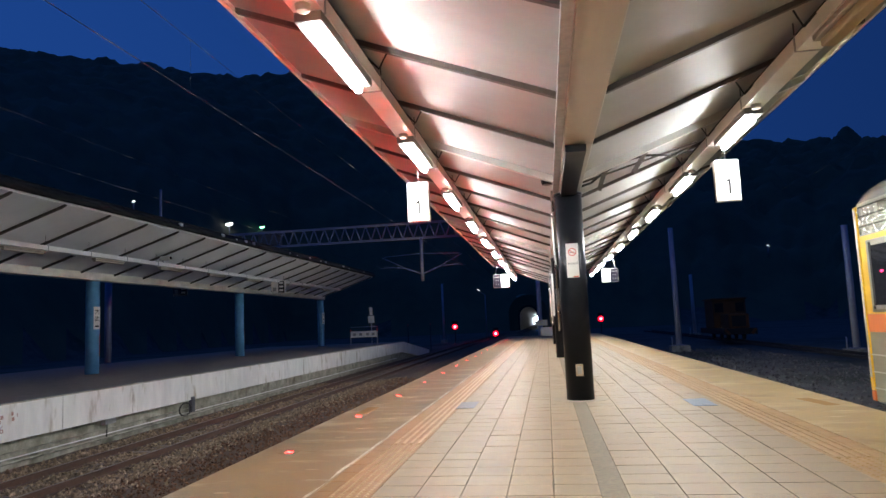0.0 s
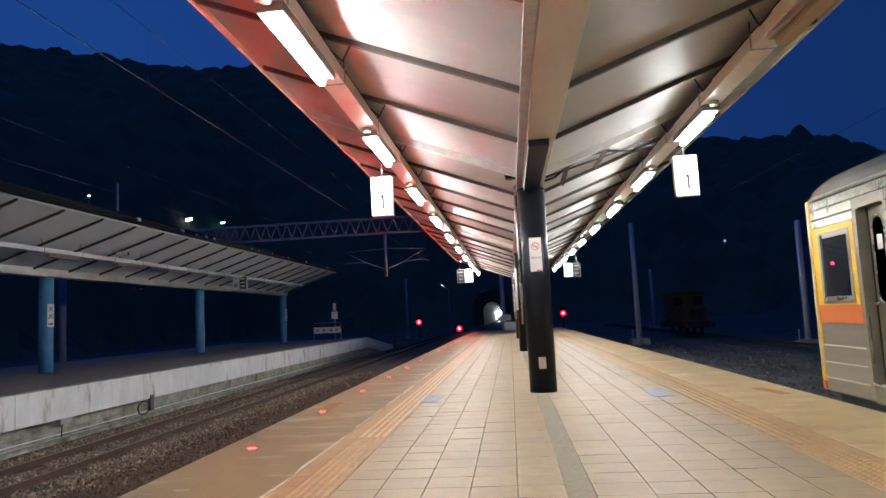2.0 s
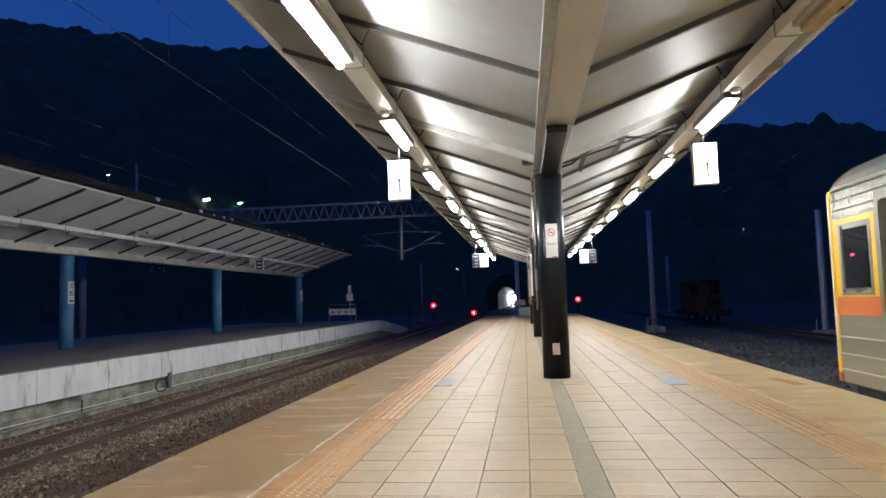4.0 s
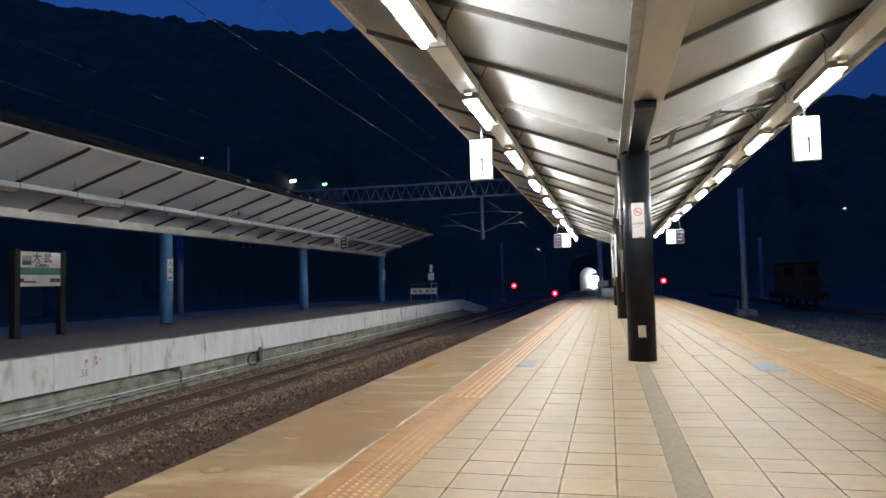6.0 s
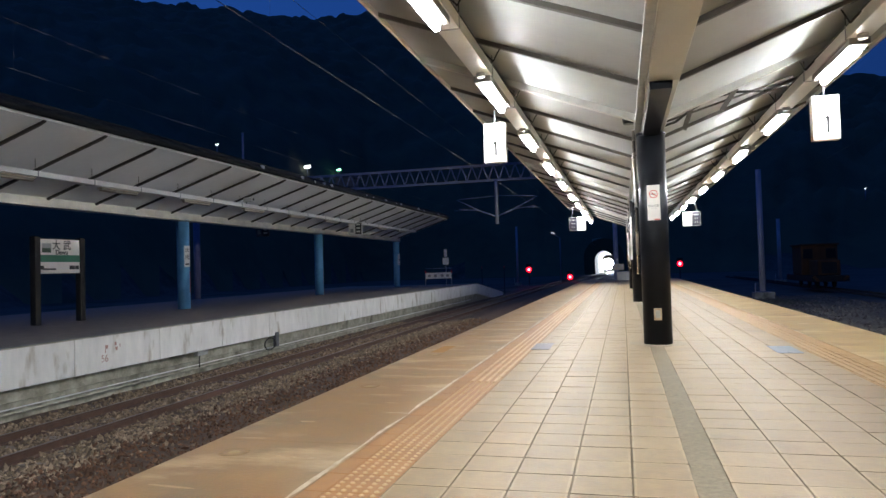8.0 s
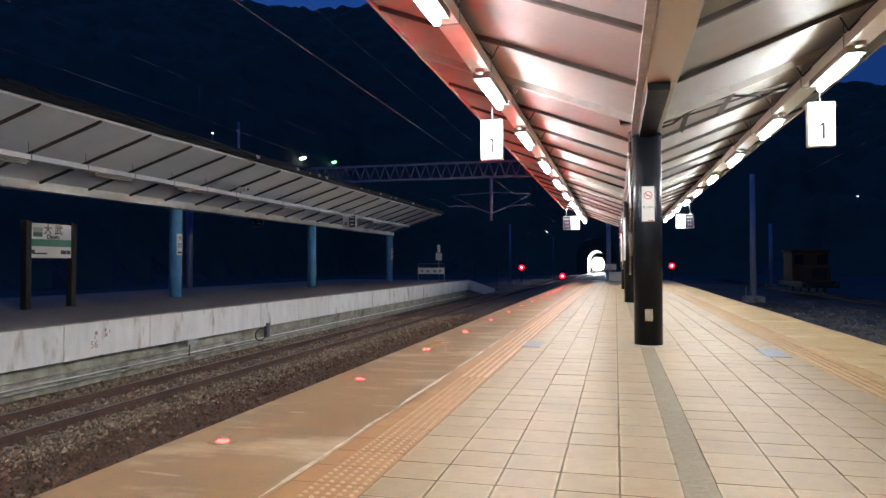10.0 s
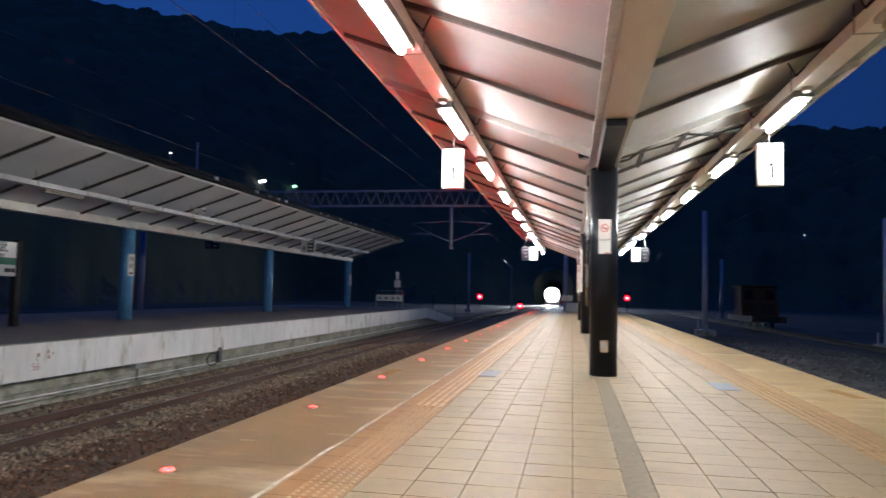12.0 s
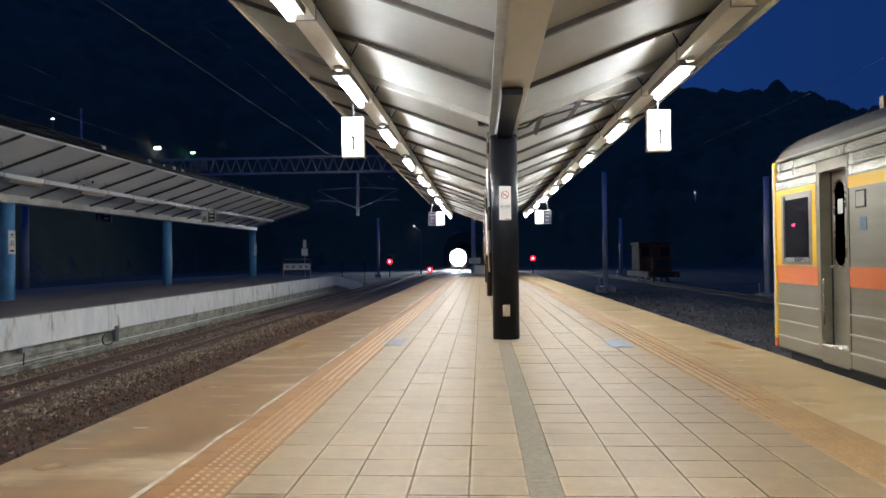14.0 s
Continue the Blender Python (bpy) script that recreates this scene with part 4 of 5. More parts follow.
    for LPX, y in ((-14.4, 9.0), (-14.43, 20.3), (-14.43, 31.0), (-14.4, 42.8)):
        col = part("column", rod((LPX, y, LP_TOP), (LPX, y, 2.95), 0.21, 24), BLUE_PAINT, can, "blue painted steel column")
        part("collar", rod((LPX, y, 2.9), (LPX, y, 2.94), 0.23, 24), GALV, col)
        part("reflector", moved(box(-0.03, 0.03, -0.002, 0.002, 0.5, 1.2), Matrix.Translation((LPX + 0.2, y + 0.075, 0)) @ Matrix.Rotation(radians(110), 4, "Z")), RED_INK, col)
    for LPX, y in ((-14.43, 20.3), (-14.4, 42.8)):
        t = thing("column_plate", (LPX + 0.205, y - 0.075, 1.72), "white station name plate on a blue column", "sign", "column plates")
        part("plate", moved(box(-0.11, 0.11, -0.004, 0.004, -0.36, 0.36), Matrix.Rotation(radians(70), 4, "Z")), WHITE_SIGN, t)
        for j, ch in enumerate("大武"):
            part("letter", moved(text_bm(ch, 0.17), Matrix.Rotation(radians(70), 4, "Z") @ Matrix.Translation((0, -0.007, 0.2 - 0.24 * j))), BLACK_INK, t)
        part("text_bar", moved(box(-0.07, 0.07, -0.006, -0.004, -0.29, -0.24), Matrix.Rotation(radians(70), 4, "Z")), BLACK_INK, t)

    tr = thing("cable_tray", (-12.5, 0, 0), "white metal cable tray under the opposite canopy", "cable tray")
    y = -1.0
    while y < 40:
        part("tray_length", box(-0.13, 0.13, y + 0.004, y + 1.663, 3.34, 3.46, 0.004), TRAY_WHITE, tr)
        part("clamp", box(-0.14, 0.14, y + 1.655, y + 1.678, 3.335, 3.47), GALV, tr)
        part("hanger", rod((0.05, y + 1.667, 3.45), (0.05, y + 1.667, 3.74), 0.006, 6), RIB, tr)
        y += 1.6667
    first = None
    for k in range(9):
        y = 11.7 + 3.333 * k
        if first is None:
            first = thing("fluorescent_light", (-12.55, y, 3.26), "unlit fluorescent light under the opposite canopy", "light", "unlit lights")
            part("housing", box(-0.07, 0.07, -0.68, 0.68, 0.03, 0.078, 0.01), DULL_ACRYLIC, first)
            part("diffuser", box(-0.05, 0.05, -0.65, 0.65, -0.02, 0.028, 0.015), DULL_ACRYLIC, first)
        else:
            copy_thing(first, pose(-12.55, y, 3.26))
    t = thing("security_camera", (-12.4, 21.0, 3.462), "white bullet security camera on the cable tray", "camera")
    part("arm", rod((0, 0, 0), (0, 0, 0.08), 0.03, 10), GALV, t)
    cb = part("case", box(-0.09, 0.26, -0.08, 0.08, 0.07, 0.21, 0.02), WHITE_SIGN, t)
    part("lens", rod((0.25, 0, 0.14), (0.275, 0, 0.14), 0.05, 14), WINDOW, cb)
    for x, y, dx in ((-12.45, 31.0, 0), (-16.3, 29.0, 0)):
        t = thing("platform_sign", (x, y, 0), "hanging platform sign with a dark text panel", "sign", "hanging signs")
        part("case", box(-0.34, 0.34, -0.05, 0.05, 2.80, 3.42, 0.006), WHITE_SIGN if x > -14 else GREY_COVER, t)
        pn = part("panel", box(0.0, 0.3, -0.055, -0.051, 2.84, 3.38), BLACK_INK, t, "dark text panel")
        for j in range(3):
            part("text_bar", box(0.05, 0.25, -0.058, -0.0555, 3.26 - 0.17 * j, 3.34 - 0.17 * j), WHITE_SIGN, pn)
        part("numeral_bar", box(-0.26, -0.1, -0.055, -0.051, 2.92, 3.1), GREY_INK, t)
        for sx in (-0.25, 0.25):
            part("rod", rod((sx, 0, 3.42), (sx, 0, 3.62 if x > -14 else 3.72), 0.015, 6), GALV, t)


build_opposite()


def build_name_board():
    t = thing("station_board", (-14.05, 14.60, LP_TOP), "white station name board with green band on dark posts", "station sign")
    rz = Matrix.Rotation(radians(90), 4, "Z")
    for sx in (-0.725, 0.725):
        part("post", moved(box(sx - 0.085, sx + 0.085, -0.09, 0.09, 0, 2.2, 0.02), rz), TRAIN_DARK, t, "dark square post")
    bd = part("board", moved(box(-0.645, 0.645, -0.06, 0.06, 1.27, 2.14, 0.01), rz), ENAMEL, t, "glossy white enamel board")
    part("green_band", moved(box(-0.645, 0.645, -0.068, -0.062, 1.56, 1.74), rz), GREEN_BAND, bd)
    part("picture", moved(box(-0.58, -0.30, -0.068, -0.062, 1.80, 1.91), rz), DARK_GREEN, bd, "dark green lower half of a landscape picture")
    part("picture_sky", moved(box(-0.58, -0.30, -0.068, -0.062, 1.91, 2.03), rz), GREY_INK, bd, "pale upper half of a landscape picture")
    part("letters", moved(text_bm("大 武", 0.27, 0.001, 0.004), rz @ Matrix.Translation((0.04, -0.066, 1.975))), BLACK_INK, bd, "black station name")
    part("latin_letters", moved(text_bm("Dawu", 0.17, 0.001, 0.005), rz @ Matrix.Translation((0.04, -0.066, 1.805))), BLACK_INK, bd)
    for x, w in ((-0.6, 0.07), (-0.35, 0.2), (0.38, 0.09), (0.55, 0.06)):
        part("text_bar", moved(box(x - w, x + w, -0.068, -0.062, 1.37 if w < 0.1 else 1.36, 1.47 if w < 0.1 else 1.40), rz), BLACK_INK, bd)


build_name_board()


def build_left_furniture():
    t = thing("end_barrier", (-11.35, 42.0, LP_TOP), "white barrier board with red tipped posts at the platform end", "barrier")
    for sx in (-0.85, 0.85):
        p = part("post", rod((sx, 0, 0), (sx, 0, 0.98), 0.035, 10), GALV, t)
        part("tip", rod((sx, 0, 0.82), (sx, 0, 1.0), 0.038, 10), RED_INK, p, "red reflective tip")
    part("top_rail", rod((-0.85, 0, 1.12), (0.85, 0, 1.12), 0.02, 8), GALV, t)
    b = part("board", box(-0.83, 0.83, -0.045, -0.02, 0.47, 0.86, 0.005), WHITE_SIGN, t)
    for x in (-0.6, -0.2, 0.25, 0.6):
        part("text_bar", box(x - 0.09, x + 0.09, -0.049, -0.046, 0.58, 0.74), GREY_INK, b)
    t = thing("sign_post", (-11.0, 42.6, LP_TOP), "signpost with two small white plates", "sign post")
    part("post", rod((0, 0, 0), (0, 0, 2.35), 0.03, 8), GALV, t)
    part("plate", box(-0.2, 0.2, -0.05, -0.03, 1.35, 1.8, 0.004), WHITE_SIGN, t)
    part("plate", box(-0.1, 0.1, -0.05, -0.03, 1.85, 2.33, 0.004), WHITE_SIGN, t)
    for x, y in ((-12.2, 60), (-10.2, 60)):
        t = thing("marker_post", (x, y, -1.5), "slim dark marker post with a red reflective tip", "post", "marker posts")
        part("post", rod((0, 0, 0), (0, 0, 2.45), 0.03, 8), TRAIN_DARK, t)
        part("tip", rod((0, 0, 2.451), (0, 0, 2.65), 0.035, 8), RED_INK, t, "red reflective tip")


build_left_furniture()


# ---- masts, wires and signals ----
def mast(x, y, top, r=0.16, plinth=0.6, label="grey steel catenary mast on a concrete plinth"):
    t = thing("catenary_mast", (x, y, -1.5), label, "mast", "catenary masts")
    part("pole", rod((0, 0, 0.2), (0, 0, top + 1.5), r, 12, r * 0.85), MAST_PAINT, t)
    part("plinth", box(-plinth, plinth, -plinth, plinth, -0.1, 0.42, 0.03), OLD_WALL, t)
    part("base_plate", box(-0.3, 0.3, -0.3, 0.3, 0.42, 0.46), GREY_POST, t)
    part("stub", rod((-0.45, 0, 0.3), (-0.45, 0, 1.0), 0.04, 8), GALV, t)
    return t


def build_overhead():
    mast(8.72, 48.5, 6.9, 0.2)
    mast(15.35, 76.0, 5.1, 0.2, 0.5)
    mast(15.38, 37.7, 5.2, 0.18, 0.5)
    an = thing("roof_antenna", (-14.76, 24.8, 3.2), "thin antenna pole above the opposite canopy", "antenna")
    part("pole", rod((0, 0, 0), (0, 0, 3.6), 0.05, 8), GREY_POST, an)
    mast(-13.5, 90.0, 6.3, 0.16, 0.4)
    mast(-0.48, 49.0, 6.0, 0.17, 0.3, "blue-grey steel mast beyond the platform end")
    gy = 34.8
    g = thing("catenary_gantry", (0, gy, 0), "grey steel lattice gantry across the tracks", "gantry")
    x0, x1, z0, z1 = -24.1, 0.75, 5.53, 6.32
    part("bottom_chord", box(x0, x1, -0.06, 0.06, z0 - 0.055, z0 + 0.055), GREY_POST, g)
    part("top_chord", box(x0, x1, -0.06, 0.06, z1 - 0.055, z1 + 0.055), GREY_POST, g)
    n = 44
    for i in range(n):
        a, b = x0 + (x1 - x0) * i / n, x0 + (x1 - x0) * (i + 1) / n
        m = (a + b) / 2
        part("lattice_bar", rod((a, 0, z0), (m, 0, z1), 0.034, 6), GREY_POST, g)
        part("lattice_bar", rod((m, 0, z1), (b, 0, z0), 0.034, 6), GREY_POST, g)
    part("gantry_leg", rod((-23.85, 0, -1.5), (-23.85, 0, z1), 0.19, 16), DUSTY_BLUE, g, "blue painted steel leg")
    part("gantry_leg", rod((CX, 0, 0.0), (CX, 0, z1), 0.13, 12), GREY_POST, g)
    d = part("drop_post", rod((-6.2, 0, 3.27), (-6.2, 0, z0), 0.085, 10), GREY_POST, g)
    for s in (-1, 1):
        xw = -6.2 + s * 2.0
        part("stay", rod((-6.2, 0, 4.72), (xw, 0, 4.62), 0.017, 8), GREY_POST, d)
        part("strut", rod((-6.2 + s * 0.75, 0, 3.93), (xw + s * 0.1, 0, 4.6), 0.016, 8), GREY_POST, d)
        part("insulator", rod((-6.2 + s * 0.08, 0, 3.68), (-6.2 + s * 0.75, 0, 3.93), 0.035, 10), GREY_POST, d, "ribbed insulator")
        part("registration_arm", rod((-6.2 + s * 0.8, 0, 3.97), (xw, 0, 4.12), 0.014, 8), GREY_POST, d)
        part("steady_arm", rod((xw - s * 0.9, 0, 4.06), (xw + s * 0.25, 0, 4.03), 0.010, 8), GREY_POST, d)
    for x, z, sag, r in ((TRACK_NEAR, 4.05, 0.0, 0.0045), (TRACK_NEAR, 4.98, 0.25, 0.003), (TRACK_FAR, 4.03, 0.0, 0.0035), (TRACK_FAR, 4.93, 0.22, 0.003), (10.5, 6.3, 0.2, 0.006)):
        w = thing("overhead_wire", (0, 0, 0), "thin dark overhead wire along the line", "wire", "overhead wires")
        pts = []
        for k in range(67):
            y = -7 + 2.5 * k
            pts.append((x + (bend(y) if x == TRACK_FAR else 0), y, z - sag * (1 - (((y - gy) % 45) / 22.5 - 1) ** 2)))
        bm = bmesh.new()
        rg = [[bm.verts.new((p[0] + r * math.cos(t_), p[1], p[2] + r * math.sin(t_))) for t_ in [math.tau * q / 5 for q in range(5)]] for p in pts]
        for a, b in zip(rg, rg[1:]):
            for q in range(5):
                bm.faces.new((a[q], a[(q + 1) % 5], b[(q + 1) % 5], b[q]))
        part("wire", bm, DARK_WIRE, w)
        if sag and x < 0:
            for k in range(1, 16):
                y = gy - 40.5 + 4.5 * k
                top = z - sag * (1 - (((y - gy) % 45) / 22.5 - 1) ** 2)
                part("dropper", rod((x, y, 4.04), (x, y, top), 0.0013, 5), DARK_WIRE, w)


build_overhead()


def build_signals():
    for x, z in ((-12.0, 0.57), (-6.7, -0.53), (6.8, 0.79)):
        t = thing("railway_signal", (x, 90, -1.5), "railway signal showing red", "signal", "red signals")
        h = z + 1.5
        part("post", rod((0, 0, 0), (0, 0, max(h - 0.3, 0.1)), 0.06, 10), TRAIN_DARK, t)
        hd = part("head", box(-0.36, 0.36, -0.1, 0.12, h - 0.4, h + 0.75, 0.03), RUBBER, t)
        # the wide dim disc paints the red halo round the bright lens
        part("lens", rod((0, -0.13, h), (0, -0.105, h), 0.36, 24), SIGNAL_HALO, hd, "wide red disc painting the halo round the lens")
        part("lens_core", rod((0, -0.145, h), (0, -0.131, h), 0.17, 20), SIGNAL_CORE, hd, "bright red lens in the middle of the halo disc")
        part("hood", rod((0, -0.30, h + 0.22), (0, -0.10, h + 0.22), 0.03, 8), BLACK_PAINT, hd)
        part("dark_lens", rod((0, -0.115, h + 0.48), (0, -0.102, h + 0.48), 0.12, 16), WINDOW, hd)
    # the rod on this pole is no lamp: it paints a glint on the wiring
    for x, y, z, arm in ((-7.9, 90.5, 4.6, -0.9),):
        t = thing("lamp_post", (x, y, -1.5), "pole beside the line with a glowing rod for a glint", "lamp post", "line lamps")
        part("pole", rod((0, 0, 0), (0, 0, z + 1.5), 0.07, 8), GREY_POST, t)
        part("arm", rod((0, 0, z + 1.5), (arm, -0.3, z + 2.1), 0.04, 6), GREY_POST, t)
        part("lamp", rod((arm * 0.7, -0.35, z + 2.08), (arm * 1.1, -0.35, z + 2.25), 0.012, 8), LAMP_AND_GLINT, t)


build_signals()


def build_hill_lamps():
    for dx, dz, r, m in ((-0.482, 0.168, 0.75, LAMP_AND_GLINT), (-0.428, 0.160, 0.55, GREEN_LAMP), (-0.644, 0.216, 0.25, LAMP_AND_GLINT), (0.308, 0.0875, 0.15, LAMP_AND_GLINT)):
        x, y, z = on_hill(dx, 1.0, dz)
        t = thing("hill_lamp", (x, y, z - 0.6), "distant lamp on the dark hillside", "lamp", "hill lamps")
        top = 1.06 + dz * y - z + 0.6
        part("pole", rod((0, 0, 0), (0, 0, top), 0.15, 8), GREY_POST, t)
        part("lamp", rod((-r, 0, top), (r, 0, top + r * 0.25), r * 0.45, 12), m, t, "glowing lamp head")
    x, y, z = on_hill(-0.475, 1.0, 0.166)
    t = thing("hill_house", (x + 6, y + 9, z - 2), "dim roofed building on the hillside", "house")
    part("wall", box(-2.5, 2.5, -2, 2, 0, 2.6), ASPHALT, t)
    part("roof", sweep([(-3, 2.6), (3, 2.6), (2.4, 3.6), (-2.4, 3.6)], [(0, -2.4, 0), (0, 2.4, 0)]), GREY_COVER, t)


build_hill_lamps()


def build_yard():
    t = thing("shunting_locomotive", (14.2, 57.0, RAIL), "faded orange shunting locomotive standing in the dark yard", "locomotive")
    part("cab", box(-1.25, 1.25, -0.2, 2.6, 0.9, 3.1, 0.08), LOCO_PAINT, t)
    part("roof", box(-1.35, 1.35, -0.3, 2.8, 3.1, 3.25, 0.06), LOCO_PAINT, t)
    part("bonnet", box(-0.75, 0.75, -2.6, -0.2, 0.9, 2.0, 0.06), LOCO_PAINT, t)
    part("grille", box(-0.5, 0.5, -2.63, -2.605, 1.05, 1.85), TRAIN_DARK, t)
    part("frame", box(-1.2, 1.2, -2.9, 5.0, 0.45, 0.9, 0.04), TRAIN_DARK, t)
    for sx in (-0.78, 0.78):
        part("window", box(sx - 0.32, sx + 0.32, -0.225, -0.205, 2.15, 2.85), WINDOW, t)
    for sx in (-0.95, 0.95):
        part("buffer_stripe", moved(box(-0.1, 0.1, -2.93, -2.905, -0.25, 0.25), Matrix.Translation((sx, 0, 0.67)) @ Matrix.Rotation(radians(40 * (1 if sx > 0 else -1)), 4, "Y")), LOCO_PAINT, t)
    for sx in (-0.55, 0.55):
        for y in (-1.6, 0.6, 3.2):
            part("wheel", rod((sx - 0.06, y, 0.42), (sx + 0.06, y, 0.42), 0.42, 20), TRAIN_DARK, t)
    t = thing("end_cabinet", (-0.1, 43.6, 0), "pale equipment cabinet at the platform end", "cabinet")
    part("body", box(-0.32, 0.45, -0.25, 0.25, 0, 0.55, 0.02), TRAY, t)
    sb = part("sign_board", box(-0.62, 0.12, -0.3, -0.27, 0.66, 1.02), DULL_ACRYLIC, t)
    for x in (-0.45, -0.2):
        part("text_bar", box(x - 0.08, x + 0.08, -0.304, -0.301, 0.78, 0.92), GREY_INK, sb)
    part("post", rod((-0.3, -0.26, 0), (-0.3, -0.26, 0.62), 0.02, 6), GALV, t)


build_yard()


# ---- parked train ----
def build_train():
    car = thing("passenger_train", (3.41, 8.1, 0), "stainless commuter train with yellow and orange stripes", "train")
    prof = [(0.03, 0.03), (0, 0.055), (0, 2.13), (0.05, 2.22), (0.12, 2.28), (0.24, 2.36), (0.6, 2.5), (1.4, 2.6), (2.2, 2.5), (2.56, 2.36), (2.68, 2.28), (2.75, 2.22), (2.8, 2.13), (2.8, 0.055), (2.77, 0.03)]
    # side skin with a doorway cut through at y -1.58 .. -1.07
    part("body", sweep(prof, [(0, -1.55, 0), (0, -20, 0)]), STEEL, car, "stainless car body")
    part("cab_body", sweep(prof, [(0.04, 0, 0), (0, -0.06, 0), (0, -1.05, 0)]), STEEL, car)
    part("door_lintel", sweep([(0, 1.9)] + prof[2:13] + [(2.8, 1.9)], [(0, -1.051, 0), (0, -1.549, 0)]), STEEL, car)
    part("door_sill", box(0, 2.8, -1.549, -1.051, 0.03, 0.20), STEEL, car)
    part("roof_skin", sweep([(-0.006, 2.15), (0.045, 2.235), (0.115, 2.295), (0.235, 2.375), (0.6, 2.52), (1.4, 2.625), (2.2, 2.52), (2.565, 2.375), (2.7, 2.285), (2.6, 2.3), (1.4, 2.5), (0.2, 2.3), (0.05, 2.15)], [(0.05, -0.02, -0.03), (0, -0.12, 0), (0, -20, 0)]), TRAIN_ROOF, car, "grimy roof skin")
    part("rain_gutter", box(-0.016, 0.0, -20, -0.1, 2.125, 2.148), STEEL, car)
    part("underfloor", box(0.2, 2.6, -19.8, -0.35, -0.75, 0.029), TRAIN_DARK, car)
    # dark board added for the shade under the car body
    part("shade_board", box(0.09, 0.13, -19.8, -0.3, -0.45, 0.029), TRAIN_DARK, car)
    for y in (-2.6, -4.7, -15, -17.1):
        for x in (0.85, 1.95):
            part("wheel", rod((x - 0.07, y, RAIL + 0.43), (x + 0.07, y, RAIL + 0.43), 0.43, 24), TRAIN_DARK, car)
    door = part("door_leaf", box(0.10, 0.13, -1.546, -1.078, 0.202, 1.898, 0.004), STEEL, car, "stainless door set back in its frame")
    part("door_edge", box(0.098, 0.135, -1.078, -1.054, 0.202, 1.898), RUBBER, door)
    win = bmesh.new()
    outline = [(-1.235 + 0.095 * math.sin(a), 1.69 + 0.10 * math.cos(a)) for a in [radians(-90 + 15 * i) for i in range(13)]] + [(-1.235 + 0.095 * math.sin(a), 1.08 + 0.10 * math.cos(a)) for a in [radians(90 + 15 * i) for i in range(13)]]
    f = win.faces.new([win.verts.new((0.096, y, z)) for y, z in outline])
    bmesh.ops.solidify(win, geom=[f], thickness=0.006)
    part("window", win, WINDOW, door, "dark rounded door window")
    rim = bmesh.new()
    ring = [(0.095, -1.235 + (y + 1.235) * 1.12, 1.385 + (z - 1.385) * 1.03) for y, z in outline]
    for a, b in zip(ring, ring[1:] + ring[:1]):
        if (Vector(a) - Vector(b)).length > 1e-5:
            bm_rod(rim, a, b, 0.009, 6)
    part("window_rim", rim, CHROME, door)
    part("notice", box(0.088, 0.091, -1.30, -1.21, 1.48, 1.62), WHITE_SIGN, door, "white paper notice")
    part("handle", rod((0.082, -1.17, 0.97), (0.082, -1.085, 0.97), 0.014, 8), CHROME, door)
    for y, z0, z1 in ((-1.066, 0.40, 0.85), (-1.530, 0.40, 0.85)):
        part("grab_rail", rod((0.012, y, z0), (0.012, y, z1), 0.008, 8), STEEL_BRIGHT, car)
    part("door_step", box(-0.012, 0.095, -1.549, -1.051, 0.195, 0.225, 0.010), CHROME, car, "bright steel door step")
    part("body_seam", box(-0.003, 0.001, -1.585, -1.579, 0.06, 1.92), TRAIN_DARK, car)
    part("lower_skirt", box(0.05, 0.08, -20, -0.25, -0.24, 0.029), TRAIN_DARK, car)
    part("door_frame", box(-0.006, 0.01, -1.051, -1.03, 0.17, 1.93), STEEL, car)
    part("door_frame", box(-0.006, 0.01, -1.572, -1.549, 0.17, 1.93), STEEL, car)
    part("door_frame", box(-0.006, 0.01, -1.572, -1.03, 1.90, 1.93), STEEL, car)
    for y, s_ in ((-1.052, -1), (-1.548, 1)):
        bm = bmesh.new()
        corner = [(y, 1.901)] + [(y + s_ * 0.07 * (1 - math.cos(a)), 1.831 + 0.07 * math.sin(a)) for a in [radians(15 * i) for i in range(7)]]
        f = bm.faces.new([bm.verts.new((0.002, yy, zz)) for yy, zz in corner])
        bmesh.ops.solidify(bm, geom=[f], thickness=-0.02)
        part("door_corner", bm, STEEL, car, "rounded corner of the doorway")
        bm = bmesh.new()
        f = bm.faces.new([bm.verts.new((0.002, yy, 2.127 - zz)) for yy, zz in corner])
        bmesh.ops.solidify(bm, geom=[f], thickness=-0.02)
        part("door_corner", bm, STEEL, car, "rounded corner of the doorway")
    for y0, y1, z0, z1 in ((-0.985, -0.065, 1.815, 1.89), (-0.985, -0.065, 1.915, 1.995), (-20, -0.065, 2.017, 2.096), (-20, -1.58, 1.815, 1.89), (-20, -1.58, 1.915, 1.995)):
        part("polished_panel", box(-0.004, 0.002, y0, y1, z0, z1, 0.001), STEEL_BRIGHT, car, "polished upper panel")
    part("yellow_panel", box(-0.004, 0.002, -0.965, -0.055, 0.97, 1.80), YELLOW, car, "yellow cab panel")
    part("orange_band", box(-0.004, 0.002, -0.99, -0.055, 0.78, 0.966), ORANGE, car, "orange band")
    part("orange_band", box(-0.004, 0.002, -20, -1.575, 0.79, 0.975), ORANGE, car, "orange band")
    part("yellow_stripe", box(-0.004, 0.002, -20, -1.575, 1.69, 1.80), YELLOW, car, "yellow stripe")
    part("corner_post", box(-0.012, 0.05, -0.055, 0.03, 0.16, 2.13, 0.012), YELLOW, car, "yellow corner post")
    part("corner_foot", box(-0.012, 0.05, -0.055, 0.03, 0.05, 0.158, 0.012), ORANGE, car)
    # pale painted strip gives the corner its bright highlight
    part("corner_highlight", box(-0.018, -0.013, -0.035, 0.005, 0.3, 2.1), TRAY, car)
